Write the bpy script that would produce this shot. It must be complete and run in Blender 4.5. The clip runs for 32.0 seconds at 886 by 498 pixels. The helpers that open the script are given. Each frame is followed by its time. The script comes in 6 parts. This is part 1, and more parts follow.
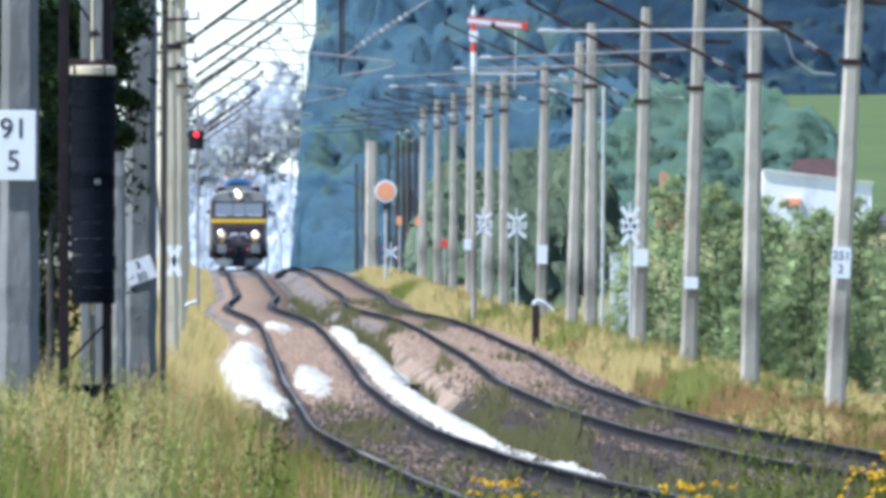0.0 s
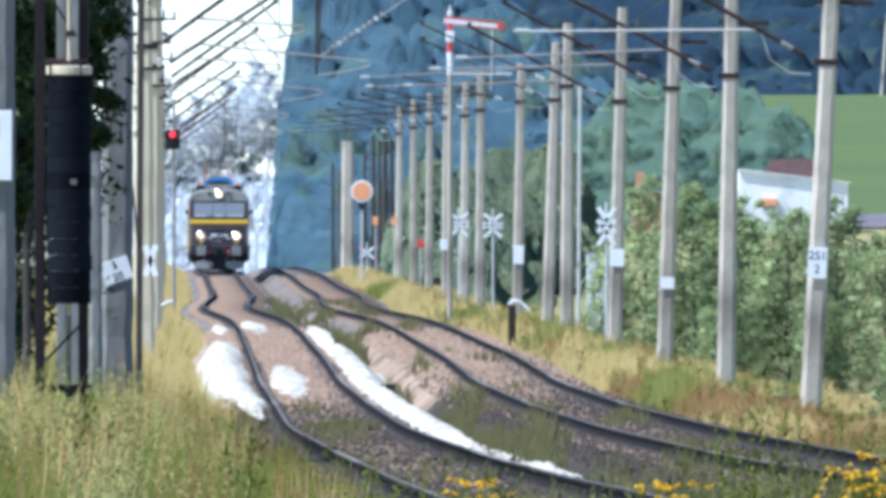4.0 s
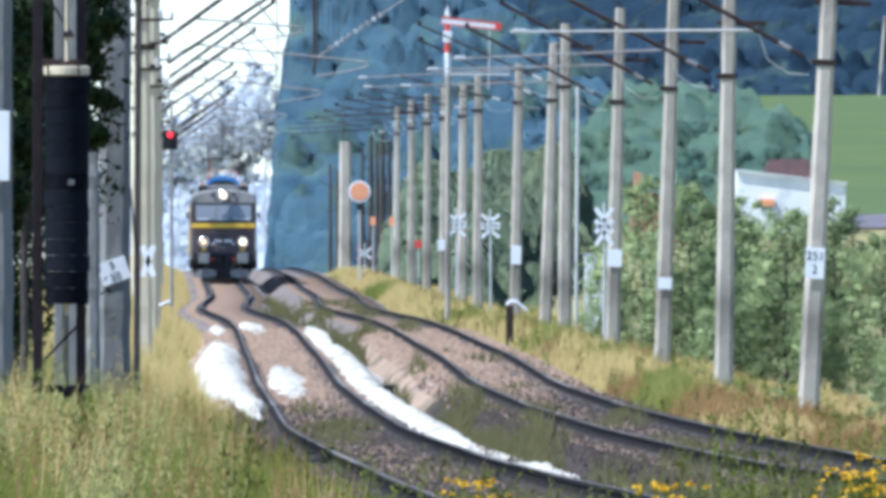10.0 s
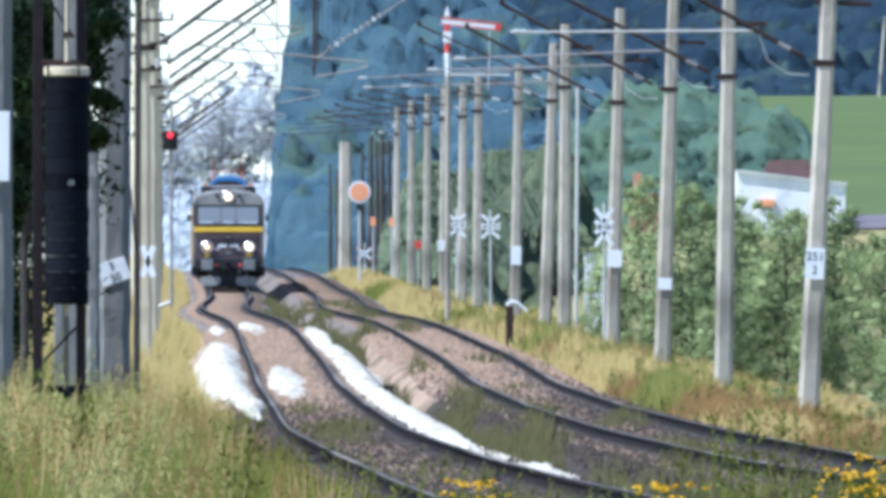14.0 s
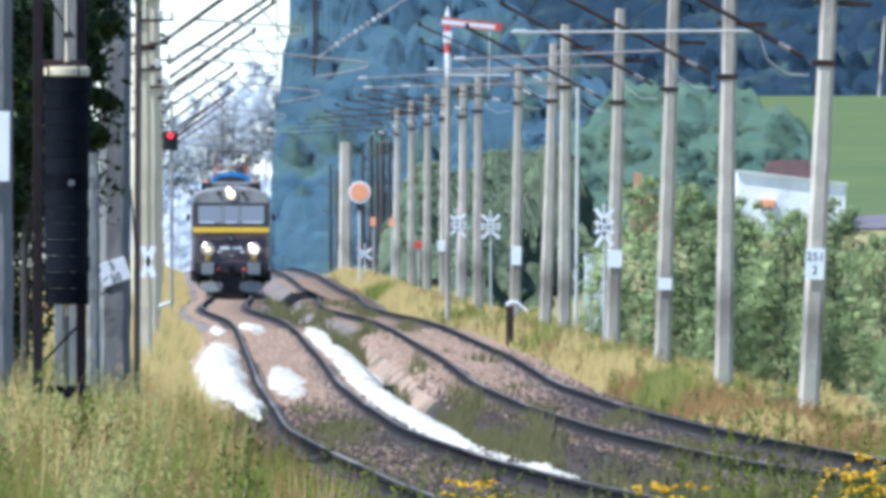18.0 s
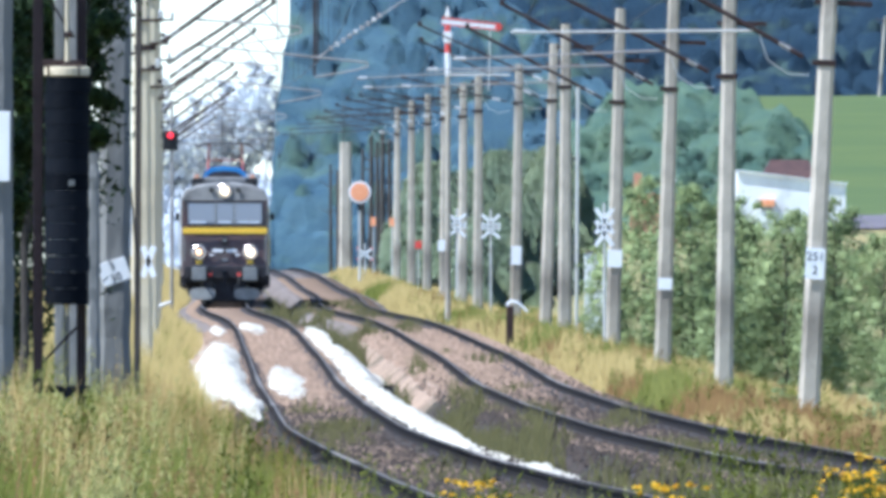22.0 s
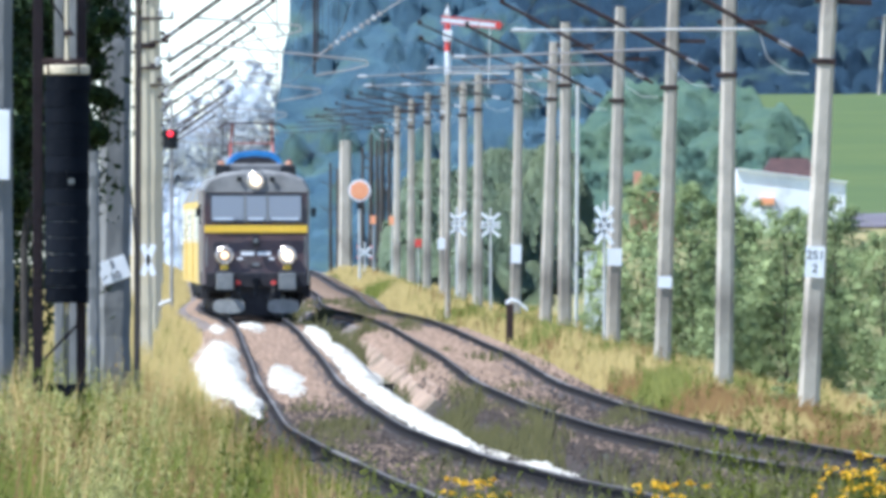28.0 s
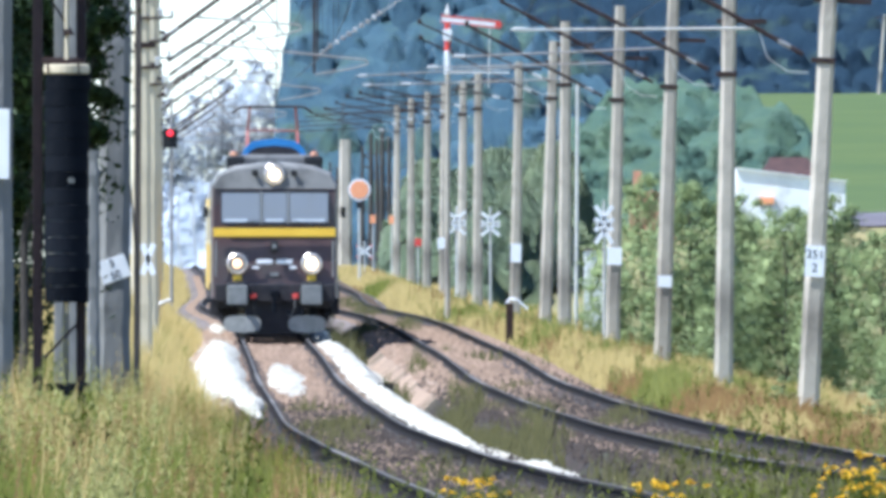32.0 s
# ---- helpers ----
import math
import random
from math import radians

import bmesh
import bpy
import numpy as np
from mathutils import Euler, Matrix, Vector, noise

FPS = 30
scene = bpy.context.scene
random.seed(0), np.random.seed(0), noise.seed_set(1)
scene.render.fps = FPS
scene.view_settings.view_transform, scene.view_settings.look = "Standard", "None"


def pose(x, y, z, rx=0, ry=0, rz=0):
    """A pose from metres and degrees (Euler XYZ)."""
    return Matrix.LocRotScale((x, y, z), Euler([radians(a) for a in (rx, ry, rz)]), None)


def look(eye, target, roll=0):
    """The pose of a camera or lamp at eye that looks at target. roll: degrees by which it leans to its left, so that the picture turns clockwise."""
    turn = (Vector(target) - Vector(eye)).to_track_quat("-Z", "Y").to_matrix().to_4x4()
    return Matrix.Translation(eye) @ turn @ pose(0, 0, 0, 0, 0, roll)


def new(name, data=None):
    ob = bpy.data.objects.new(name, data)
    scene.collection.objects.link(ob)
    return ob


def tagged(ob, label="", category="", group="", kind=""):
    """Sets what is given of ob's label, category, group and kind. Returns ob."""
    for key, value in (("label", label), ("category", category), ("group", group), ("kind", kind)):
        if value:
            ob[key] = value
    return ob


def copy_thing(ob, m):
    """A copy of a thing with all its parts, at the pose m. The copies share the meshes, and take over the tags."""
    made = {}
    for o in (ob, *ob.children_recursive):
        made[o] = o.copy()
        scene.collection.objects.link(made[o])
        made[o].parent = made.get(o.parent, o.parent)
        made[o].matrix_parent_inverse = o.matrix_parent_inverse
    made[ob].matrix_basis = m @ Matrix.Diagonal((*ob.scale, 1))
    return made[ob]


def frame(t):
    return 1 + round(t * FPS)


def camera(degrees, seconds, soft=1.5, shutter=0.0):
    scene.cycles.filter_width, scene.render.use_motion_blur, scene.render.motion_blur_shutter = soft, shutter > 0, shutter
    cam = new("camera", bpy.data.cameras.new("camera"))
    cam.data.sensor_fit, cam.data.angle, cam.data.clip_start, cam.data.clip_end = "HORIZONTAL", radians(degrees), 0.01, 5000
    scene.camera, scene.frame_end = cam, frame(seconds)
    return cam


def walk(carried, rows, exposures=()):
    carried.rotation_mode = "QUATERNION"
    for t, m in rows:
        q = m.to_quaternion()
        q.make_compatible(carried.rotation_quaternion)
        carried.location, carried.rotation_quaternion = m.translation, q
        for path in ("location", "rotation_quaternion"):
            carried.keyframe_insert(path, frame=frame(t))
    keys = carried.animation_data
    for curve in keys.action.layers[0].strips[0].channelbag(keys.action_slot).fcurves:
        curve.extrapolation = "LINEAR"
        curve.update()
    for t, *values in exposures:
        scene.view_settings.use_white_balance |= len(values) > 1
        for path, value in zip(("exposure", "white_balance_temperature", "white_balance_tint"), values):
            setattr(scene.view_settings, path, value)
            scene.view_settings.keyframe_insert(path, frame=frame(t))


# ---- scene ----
# ================= camera =================
EYE = (0.0, 0.0, 1.7)
LENS = 2.5
cam = camera(LENS, 32.0, soft=4.3)


def aim(t, yaw, pitch):
    """Yaw to the left and pitch upward in thousandths of a degree."""
    return (t, pose(*EYE, 90 + pitch / 1000, 0, yaw / 1000))


walk(cam, [aim(0, 74, 65), aim(0.5, 53, 65), aim(1, 40, 65), aim(1.5, 30, 65), aim(2, 22.5, 65), aim(2.5, 17.5, 65), aim(3, 13.5, 65),
           aim(3.5, 9.5, 65), aim(5.5, 4.5, 65), aim(7, 2.5, 65.5), aim(9, 0.5, 66), aim(12, 0, 67), aim(18, 0.5, 68), aim(23, 1, 67.5),
           aim(27, 0.5, 64.5), aim(29, 0.5, 62), aim(32, 0, 61)],
     exposures=[(0, 1.0, 5340, 10.4), (13, 0.96, 5340, 10.4), (20, 1.07, 5340, 10.4), (32, 1.15, 5440, 10.4)])

# ================= light =================
SUN_EL, SUN_AZ = 57.0, -108.0      # degrees; azimuth from +Y, negative to the left
world = bpy.data.worlds.new("world")
scene.world = world
world.use_nodes = True
wn = world.node_tree.nodes
sky = wn.new("ShaderNodeTexSky")
sky.sky_type = "NISHITA"
sky.sun_disc = False
sky.sun_elevation, sky.sun_rotation = radians(SUN_EL), radians(SUN_AZ)
sky.air_density, sky.dust_density, sky.ozone_density = 0.8, 0.1, 1.5
wn["Background"].inputs["Strength"].default_value = 0.108
world.node_tree.links.new(sky.outputs[0], wn["Background"].inputs[0])
sun = new("sun", bpy.data.lights.new("sun", "SUN"))
sun.data.energy, sun.data.angle, sun.data.color = 4.7, radians(0.6), (1.0, 0.95, 0.86)
sd = Vector((math.sin(radians(SUN_AZ)) * math.cos(radians(SUN_EL)), math.cos(radians(SUN_AZ)) * math.cos(radians(SUN_EL)), math.sin(radians(SUN_EL))))
sun.matrix_world = look(sd * 200, (0, 0, 0))

# ================= materials =================


def mat(name, a, b, rough=0.8, scale=4.0, fine=40.0, bump=0.3, metallic=0.0, c=None, island=0.0, obj=0.0, spec=0.3, trans=0.0, stretch=None, dist=0.02, deep=0.0):
    """Two base colours mixed by coarse and fine noise; c: a third for sparse stains."""
    m = bpy.data.materials.new(name)
    m.use_nodes = True
    nt = m.node_tree
    n, l = nt.nodes, nt.links
    p = n["Principled BSDF"]
    tc = n.new("ShaderNodeTexCoord")
    src = tc.outputs["Object"]
    if stretch:
        mp = n.new("ShaderNodeMapping")
        mp.inputs["Scale"].default_value = stretch
        l.new(src, mp.inputs[0])
        src = mp.outputs[0]
    n1, n2 = n.new("ShaderNodeTexNoise"), n.new("ShaderNodeTexNoise")
    n1.inputs["Scale"].default_value, n2.inputs["Scale"].default_value = scale, fine
    n1.inputs["Detail"].default_value, n2.inputs["Detail"].default_value = 5, 4
    l.new(src, n1.inputs["Vector"]), l.new(src, n2.inputs["Vector"])
    add = n.new("ShaderNodeMath")
    add.operation = "MULTIPLY_ADD"
    l.new(n2.outputs[0], add.inputs[0])
    add.inputs[1].default_value = 0.45
    l.new(n1.outputs[0], add.inputs[2])
    ramp = n.new("ShaderNodeMapRange")
    ramp.inputs["From Min"].default_value, ramp.inputs["From Max"].default_value = 0.45, 1.0
    l.new(add.outputs[0], ramp.inputs["Value"])
    fac = ramp.outputs[0]
    if island or obj:
        pick = n.new("ShaderNodeNewGeometry").outputs["Random Per Island"] if island else n.new("ShaderNodeObjectInfo").outputs["Random"]
        mx = n.new("ShaderNodeMix")
        mx.inputs[0].default_value = island or obj
        l.new(fac, mx.inputs[2]), l.new(pick, mx.inputs[3])
        fac = mx.outputs[0]
    col = n.new("ShaderNodeMix")
    col.data_type = "RGBA"
    col.inputs[6].default_value, col.inputs[7].default_value = (*a, 1), (*b, 1)
    l.new(fac, col.inputs[0])
    out = col.outputs[2]
    if c:
        n3 = n.new("ShaderNodeTexNoise")
        n3.inputs["Scale"].default_value, n3.inputs["Detail"].default_value = scale * 0.6, 7
        mp2 = n.new("ShaderNodeMapping")
        mp2.inputs["Location"].default_value = (7, 3, 5)
        l.new(src, mp2.inputs[0]), l.new(mp2.outputs[0], n3.inputs["Vector"])
        r3 = n.new("ShaderNodeMapRange")
        r3.inputs["From Min"].default_value, r3.inputs["From Max"].default_value = 0.52, 0.66
        l.new(n3.outputs[0], r3.inputs["Value"])
        c2 = n.new("ShaderNodeMix")
        c2.data_type = "RGBA"
        c2.inputs[7].default_value = (*c, 1)
        l.new(r3.outputs[0], c2.inputs[0]), l.new(out, c2.inputs[6])
        out = c2.outputs[2]
    l.new(out, p.inputs["Base Color"])
    p.inputs["Roughness"].default_value = rough
    p.inputs["Metallic"].default_value = metallic
    p.inputs["Specular IOR Level"].default_value = spec
    if bump:
        bp = n.new("ShaderNodeBump")
        bp.inputs["Strength"].default_value, bp.inputs["Distance"].default_value = bump, dist
        l.new(n2.outputs[0], bp.inputs["Height"]), l.new(bp.outputs[0], p.inputs["Normal"])
    if deep:
        p.inputs["Subsurface Weight"].default_value = 0.9
        p.inputs["Subsurface Radius"].default_value = (1.0, 1.0, 1.0)
        p.inputs["Subsurface Scale"].default_value = deep
    if trans:
        t = n.new("ShaderNodeBsdfTranslucent")
        l.new(out, t.inputs[0])
        ms = n.new("ShaderNodeMixShader")
        ms.inputs[0].default_value = trans
        l.new(p.outputs[0], ms.inputs[1]), l.new(t.outputs[0], ms.inputs[2])
        l.new(ms.outputs[0], n["Material Output"].inputs[0])
    return m


def glow(name, colour, strength):
    m = bpy.data.materials.new(name)
    m.use_nodes = True
    p = m.node_tree.nodes["Principled BSDF"]
    p.inputs["Base Color"].default_value = (*colour, 1)
    p.inputs["Emission Color"].default_value = (*colour, 1)
    p.inputs["Emission Strength"].default_value = strength
    return m


M_EARTH = mat("meadow_soil", (0.13, 0.13, 0.045), (0.34, 0.27, 0.12), 0.95, 0.25, 6.0, 0.6, c=(0.12, 0.15, 0.05), dist=0.1)
M_FIELD = mat("mown_field", (0.052, 0.085, 0.02), (0.084, 0.11, 0.024), 0.95, 0.05, 0.7, 0.0, dist=0.1)
M_BALLAST = mat("brown_ballast", (0.18, 0.128, 0.09), (0.42, 0.305, 0.22), 0.95, 0.35, 22.0, 0.9, c=(0.09, 0.075, 0.05), dist=0.05)
# Ballast darkened and greyed to paint the shade and haze past the crest.
M_GREYB = mat("haze_greyed_ballast", (0.105, 0.085, 0.073), (0.22, 0.18, 0.155), 0.95, 0.3, 22.0, 0.9, c=(0.06, 0.055, 0.045), dist=0.05)
M_WHITE = mat("white_limestone", (0.33, 0.305, 0.25), (0.58, 0.55, 0.47), 0.9, 2.2, 14.0, 0.9, c=(0.27, 0.245, 0.205), stretch=(1, 0.35, 1), dist=0.05)
M_DIRTY = mat("dirty_dark_ballast", (0.016, 0.012, 0.01), (0.06, 0.044, 0.033), 0.95, 0.5, 22.0, 0.9, c=(0.05, 0.05, 0.025), dist=0.05)
M_STONED = mat("dark_loose_stones", (0.01, 0.008, 0.007), (0.062, 0.047, 0.038), 0.95, 3, 30, 0.4, island=0.8)
M_STONE = mat("loose_stones", (0.12, 0.08, 0.055), (0.33, 0.23, 0.165), 0.9, 3, 30, 0.4, island=0.8)
M_RAIL = mat("rusty_rail_steel", (0.011, 0.0095, 0.0095), (0.024, 0.02, 0.018), 0.9, 2.0, 30, 0.3, spec=0.1)
M_RAILTOP = mat("worn_rail_head", (0.1, 0.092, 0.085), (0.2, 0.185, 0.17), 0.75, 1.2, 9, 0.1, metallic=0.1, spec=0.15)
# Near-black for oil stains and, painted with them, the shade beside the rails.
M_OILSHADE = mat("oily_shaded_ballast", (0.02, 0.017, 0.017), (0.06, 0.05, 0.047), 0.9, 0.8, 20.0, 0.9, dist=0.05)
M_SLEEPER = mat("weathered_sleeper", (0.12, 0.085, 0.06), (0.27, 0.185, 0.13), 0.9, 3, 40, 0.5, obj=0.5)
M_CONC = mat("weathered_concrete", (0.29, 0.26, 0.21), (0.53, 0.475, 0.39), 0.9, 1.2, 14, 0.6, c=(0.2, 0.175, 0.145), stretch=(1, 1, 0.6), obj=0.4)
M_CREAM = mat("cream_painted_post", (0.5, 0.43, 0.3), (0.62, 0.55, 0.4), 0.8, 1.6, 25, 0.4, c=(0.36, 0.32, 0.25), stretch=(1, 1, 0.25))
M_RUST = mat("rust_brown_steel", (0.02, 0.013, 0.012), (0.055, 0.03, 0.026), 0.7, 5, 40, 0.4, metallic=0.2)
M_DARK = mat("black_cast_iron", (0.002, 0.003, 0.005), (0.012, 0.0145, 0.02), 0.85, 4, 30, 0.15, c=(0.011, 0.011, 0.013), obj=0.65, spec=0.05)
M_ARM = mat("galvanised_tube", (0.24, 0.22, 0.21), (0.4, 0.37, 0.35), 0.5, 4, 40, 0.2, metallic=0.3)
M_PANTO = mat("faded_red_tube", (0.3, 0.07, 0.06), (0.42, 0.13, 0.1), 0.6, 4, 30, 0.2)
M_ROD = mat("blackened_steel", (0.011, 0.007, 0.009), (0.024, 0.015, 0.017), 0.6, 5, 40, 0.3, spec=0.2)
# Darker copy of the mast concrete; the tree's shade is in its colour.
M_CONCD = mat("tree_shaded_concrete", (0.12, 0.122, 0.118), (0.25, 0.247, 0.235), 0.9, 1.0, 10, 0.8, c=(0.12, 0.115, 0.1), stretch=(1, 1, 0.4), obj=0.2)
M_GALV = mat("pale_galvanised_tube", (0.5, 0.49, 0.46), (0.66, 0.64, 0.6), 0.45, 4, 40, 0.2, metallic=0.3)
M_GALVD = mat("dull_galvanised_tube", (0.22, 0.21, 0.2), (0.34, 0.32, 0.3), 0.6, 4, 40, 0.2, metallic=0.2)
M_PORC = mat("white_porcelain", (0.42, 0.42, 0.42), (0.62, 0.62, 0.6), 0.15, 4, 40, 0.05, spec=0.6)
M_WIRE = mat("weathered_copper_wire", (0.035, 0.033, 0.033), (0.06, 0.055, 0.053), 0.6, 3, 30, 0.0, metallic=0.2)
M_SIGN = mat("white_enamel", (0.78, 0.79, 0.8), (0.86, 0.86, 0.86), 0.4, 4, 50, 0.05, spec=0.5)
M_BLACK = mat("black_paint", (0.012, 0.012, 0.013), (0.022, 0.022, 0.024), 0.5, 8, 60, 0.1)
M_RED = mat("red_paint", (0.6, 0.06, 0.05), (0.7, 0.1, 0.08), 0.45, 6, 40, 0.1)
M_ORANGE = mat("orange_enamel", (0.85, 0.33, 0.15), (0.92, 0.4, 0.2), 0.25, 6, 40, 0.05, spec=0.6)
M_REDLAMP = glow("red_signal_lens", (1.0, 0.04, 0.06), 1.25)
M_LOCO = mat("dark_brown_loco_paint", (0.062, 0.033, 0.032), (0.095, 0.055, 0.052), 0.42, 1.5, 25, 0.08, c=(0.07, 0.055, 0.05), spec=0.5)
M_LROOF = mat("dusty_grey_roof", (0.14, 0.14, 0.135), (0.23, 0.225, 0.215), 0.65, 1.5, 25, 0.15, c=(0.1, 0.098, 0.095))
M_YEL = mat("yellow_stripe_paint", (0.78, 0.48, 0.035), (0.86, 0.56, 0.05), 0.4, 2, 25, 0.05, spec=0.5)
M_UNDER = mat("grimy_underframe", (0.016, 0.016, 0.02), (0.045, 0.042, 0.045), 0.8, 4, 30, 0.4)
M_STEP = mat("dusty_grey_steel", (0.14, 0.15, 0.145), (0.26, 0.26, 0.25), 0.7, 4, 30, 0.3)
M_BLUE = mat("blue_roof_paint", (0.03, 0.16, 0.42), (0.06, 0.25, 0.55), 0.5, 3, 30, 0.1)
M_CHROME = mat("bright_lamp_ring", (0.6, 0.55, 0.5), (0.75, 0.7, 0.65), 0.3, 4, 40, 0.05, metallic=0.6)
M_LAMP = glow("warm_headlamp", (1.0, 0.78, 0.48), 1.25)
M_DIMLAMP = glow("dim_headlamp", (1.0, 0.62, 0.3), 0.9)
M_COACH = mat("dull_yellow_coach_paint", (0.5, 0.33, 0.06), (0.6, 0.42, 0.1), 0.5, 1.5, 20, 0.05)
M_CREAMCOACH = mat("cream_coach_paint", (0.5, 0.44, 0.28), (0.6, 0.53, 0.36), 0.5, 1.5, 20, 0.05)
M_WALLW = mat("white_render_wall", (0.8, 0.8, 0.8), (0.9, 0.9, 0.88), 0.9, 0.6, 10, 0.3, c=(0.58, 0.58, 0.6))
M_ROOFR = mat("dark_red_roof_tiles", (0.05, 0.03, 0.03), (0.09, 0.05, 0.045), 0.85, 2, 12, 0.6)
M_BRICK = mat("orange_brick", (0.42, 0.2, 0.13), (0.55, 0.3, 0.2), 0.9, 2, 12, 0.5)
M_BARK = mat("grey_brown_bark", (0.035, 0.032, 0.03), (0.09, 0.078, 0.068), 0.95, 3, 25, 0.9, stretch=(1, 1, 0.2))
# Bark of the distant trees, paled to carry the haze in its colour.
M_BARKP = mat("haze_paled_bark", (0.4, 0.43, 0.47), (0.58, 0.6, 0.63), 0.9, 3, 25, 0.3, stretch=(1, 1, 0.3))
M_LEAFN = mat("dark_green_leaves", (0.012, 0.026, 0.008), (0.05, 0.09, 0.026), 0.6, 2, 20, 0, island=0.7, trans=0.3)
M_LEAFB = mat("olive_green_leaves", (0.12, 0.18, 0.075), (0.36, 0.42, 0.185), 0.7, 0.5, 8, 0, island=0.5, trans=0.3)
# Green leaves with a teal tint painted in for haze.
M_LEAFM = mat("hazed_green_leaves", (0.042, 0.09, 0.088), (0.115, 0.165, 0.094), 0.9, 0.5, 3, 0.5, obj=0.4, deep=0.5, trans=0.35, dist=0.3, spec=0.1)
# Needle colour shifted to blue to stand for haze over the wood.
M_LEAFF = mat("haze_blue_needles", (0.03, 0.068, 0.115), (0.074, 0.128, 0.155), 0.9, 0.28, 2.5, 0.5, c=(0.08, 0.13, 0.11), obj=0.3, deep=0.5, trans=0.35, dist=0.3, spec=0.1)
# Navy tint of the farthest wood is haze painted into the needles.
M_LEAFD = mat("dark_hazed_spruce_needles", (0.011, 0.027, 0.05), (0.026, 0.05, 0.073), 0.9, 0.25, 2, 0.5, c=(0.042, 0.07, 0.066), obj=0.3, deep=0.5, trans=0.35, dist=0.3, spec=0.1)
M_GRASSY = mat("straw_grass", (0.2, 0.155, 0.055), (0.42, 0.335, 0.135), 0.8, 0.7, 8, 0, island=0.45, trans=0.35)
M_GRASSG = mat("green_grass", (0.032, 0.052, 0.005), (0.15, 0.16, 0.022), 0.8, 1.5, 9, 0, island=0.4, trans=0.35)
# Yellow-green leaves, greyed in their colour to suggest haze.
M_LEAFY = mat("hazed_yellow_green_leaves", (0.115, 0.16, 0.115), (0.175, 0.2, 0.1), 0.9, 0.2, 2, 0, obj=0.4, deep=0.5, trans=0.35, spec=0.1)
# Bluish white leaf colour holds the haze before the distant trees.
M_LEAFP = mat("haze_paled_leaves", (0.55, 0.61, 0.68), (0.64, 0.69, 0.76), 0.85, 0.12, 2, 0, island=0.15, trans=0.4, deep=4.0)
M_OLIVE = mat("olive_low_growth", (0.035, 0.038, 0.012), (0.1, 0.092, 0.034), 0.85, 0.8, 10, 0, island=0.5, trans=0.3)
M_ROADG = mat("grey_gravel_road", (0.09, 0.08, 0.09), (0.15, 0.135, 0.15), 0.95, 0.1, 3, 0.3)
M_GRASSO = mat("russet_grass", (0.1, 0.057, 0.02), (0.225, 0.14, 0.05), 0.8, 0.8, 8, 0, island=0.4, trans=0.35)
M_GRASSL = mat("lush_yellow_green_grass", (0.08, 0.096, 0.02), (0.18, 0.185, 0.042), 0.8, 0.8, 8, 0, island=0.28, trans=0.35)
M_WEED = mat("grey_green_weed", (0.055, 0.074, 0.02), (0.41, 0.395, 0.145), 0.8, 1.6, 14, 0, island=0.6, trans=0.35)
M_WEEDD = mat("deep_green_weed", (0.014, 0.03, 0.002), (0.17, 0.19, 0.012), 0.8, 1.8, 9, 0, island=0.35, trans=0.3)
M_FLOWER = mat("yellow_blossom", (0.75, 0.42, 0.01), (0.9, 0.58, 0.02), 0.7, 5, 30, 0, island=0.8, trans=0.3)


def glass_mat():
    m = bpy.data.materials.new("cab_window_glass")
    m.use_nodes = True
    p = m.node_tree.nodes["Principled BSDF"]
    # Pale base colour adds the sky's reflection to the opaque glass.
    p.inputs["Base Color"].default_value = (0.2, 0.213, 0.222, 1)
    p.inputs["Roughness"].default_value = 0.08
    p.inputs["Specular IOR Level"].default_value = 0.9
    p.inputs["Coat Weight"].default_value = 0.6
    return m


M_GLASS = glass_mat()
# Pale colour for the reflection painted along the foot of the windscreens.
M_GLARE = mat("painted_glass_reflection", (0.3, 0.34, 0.38), (0.48, 0.52, 0.55), 0.5, 3, 14, 0.05, spec=0.4)

# ================= building blocks =================


def empty(name, m, label, category, group="", kind=""):
    ob = new(name)
    ob.empty_display_size = 0.2
    ob.matrix_basis = m
    return tagged(ob, label, category, group, kind)


def finish(bm, name, material, smooth=False):
    me = bpy.data.meshes.new(name)
    bmesh.ops.recalc_face_normals(bm, faces=bm.faces)
    bm.to_mesh(me)
    bm.free()
    for x in material if isinstance(material, (list, tuple)) else [material]:
        me.materials.append(x)
    if smooth:
        for p in me.polygons:
            p.use_smooth = True
    return me


def part(name, bm, material, parent, label="", smooth=False):
    """One mesh object under a thing or a part."""
    ob = new(name, finish(bm, name, material, smooth))
    ob.parent = parent
    if label:
        ob["label"] = label
    return ob


def share(name, me, parent, m=None):
    """Another object on a mesh that is there already."""
    ob = new(name, me)
    ob.parent = parent
    if m is not None:
        ob.matrix_basis = m
    return ob


def box(bm, x0, x1, y0, y1, z0, z1, bevel=0.0, m=None):
    r = bmesh.ops.create_cube(bm, size=1.0)
    vs = r["verts"]
    for v in vs:
        v.co = Vector(((x0 + x1) / 2 + v.co.x * (x1 - x0), (y0 + y1) / 2 + v.co.y * (y1 - y0), (z0 + z1) / 2 + v.co.z * (z1 - z0)))
        if m is not None:
            v.co = m @ v.co
    if bevel:
        es = list({e for v in vs for e in v.link_edges})
        bmesh.ops.bevel(bm, geom=es, offset=bevel, segments=2, affect="EDGES", profile=0.6)
    return bm


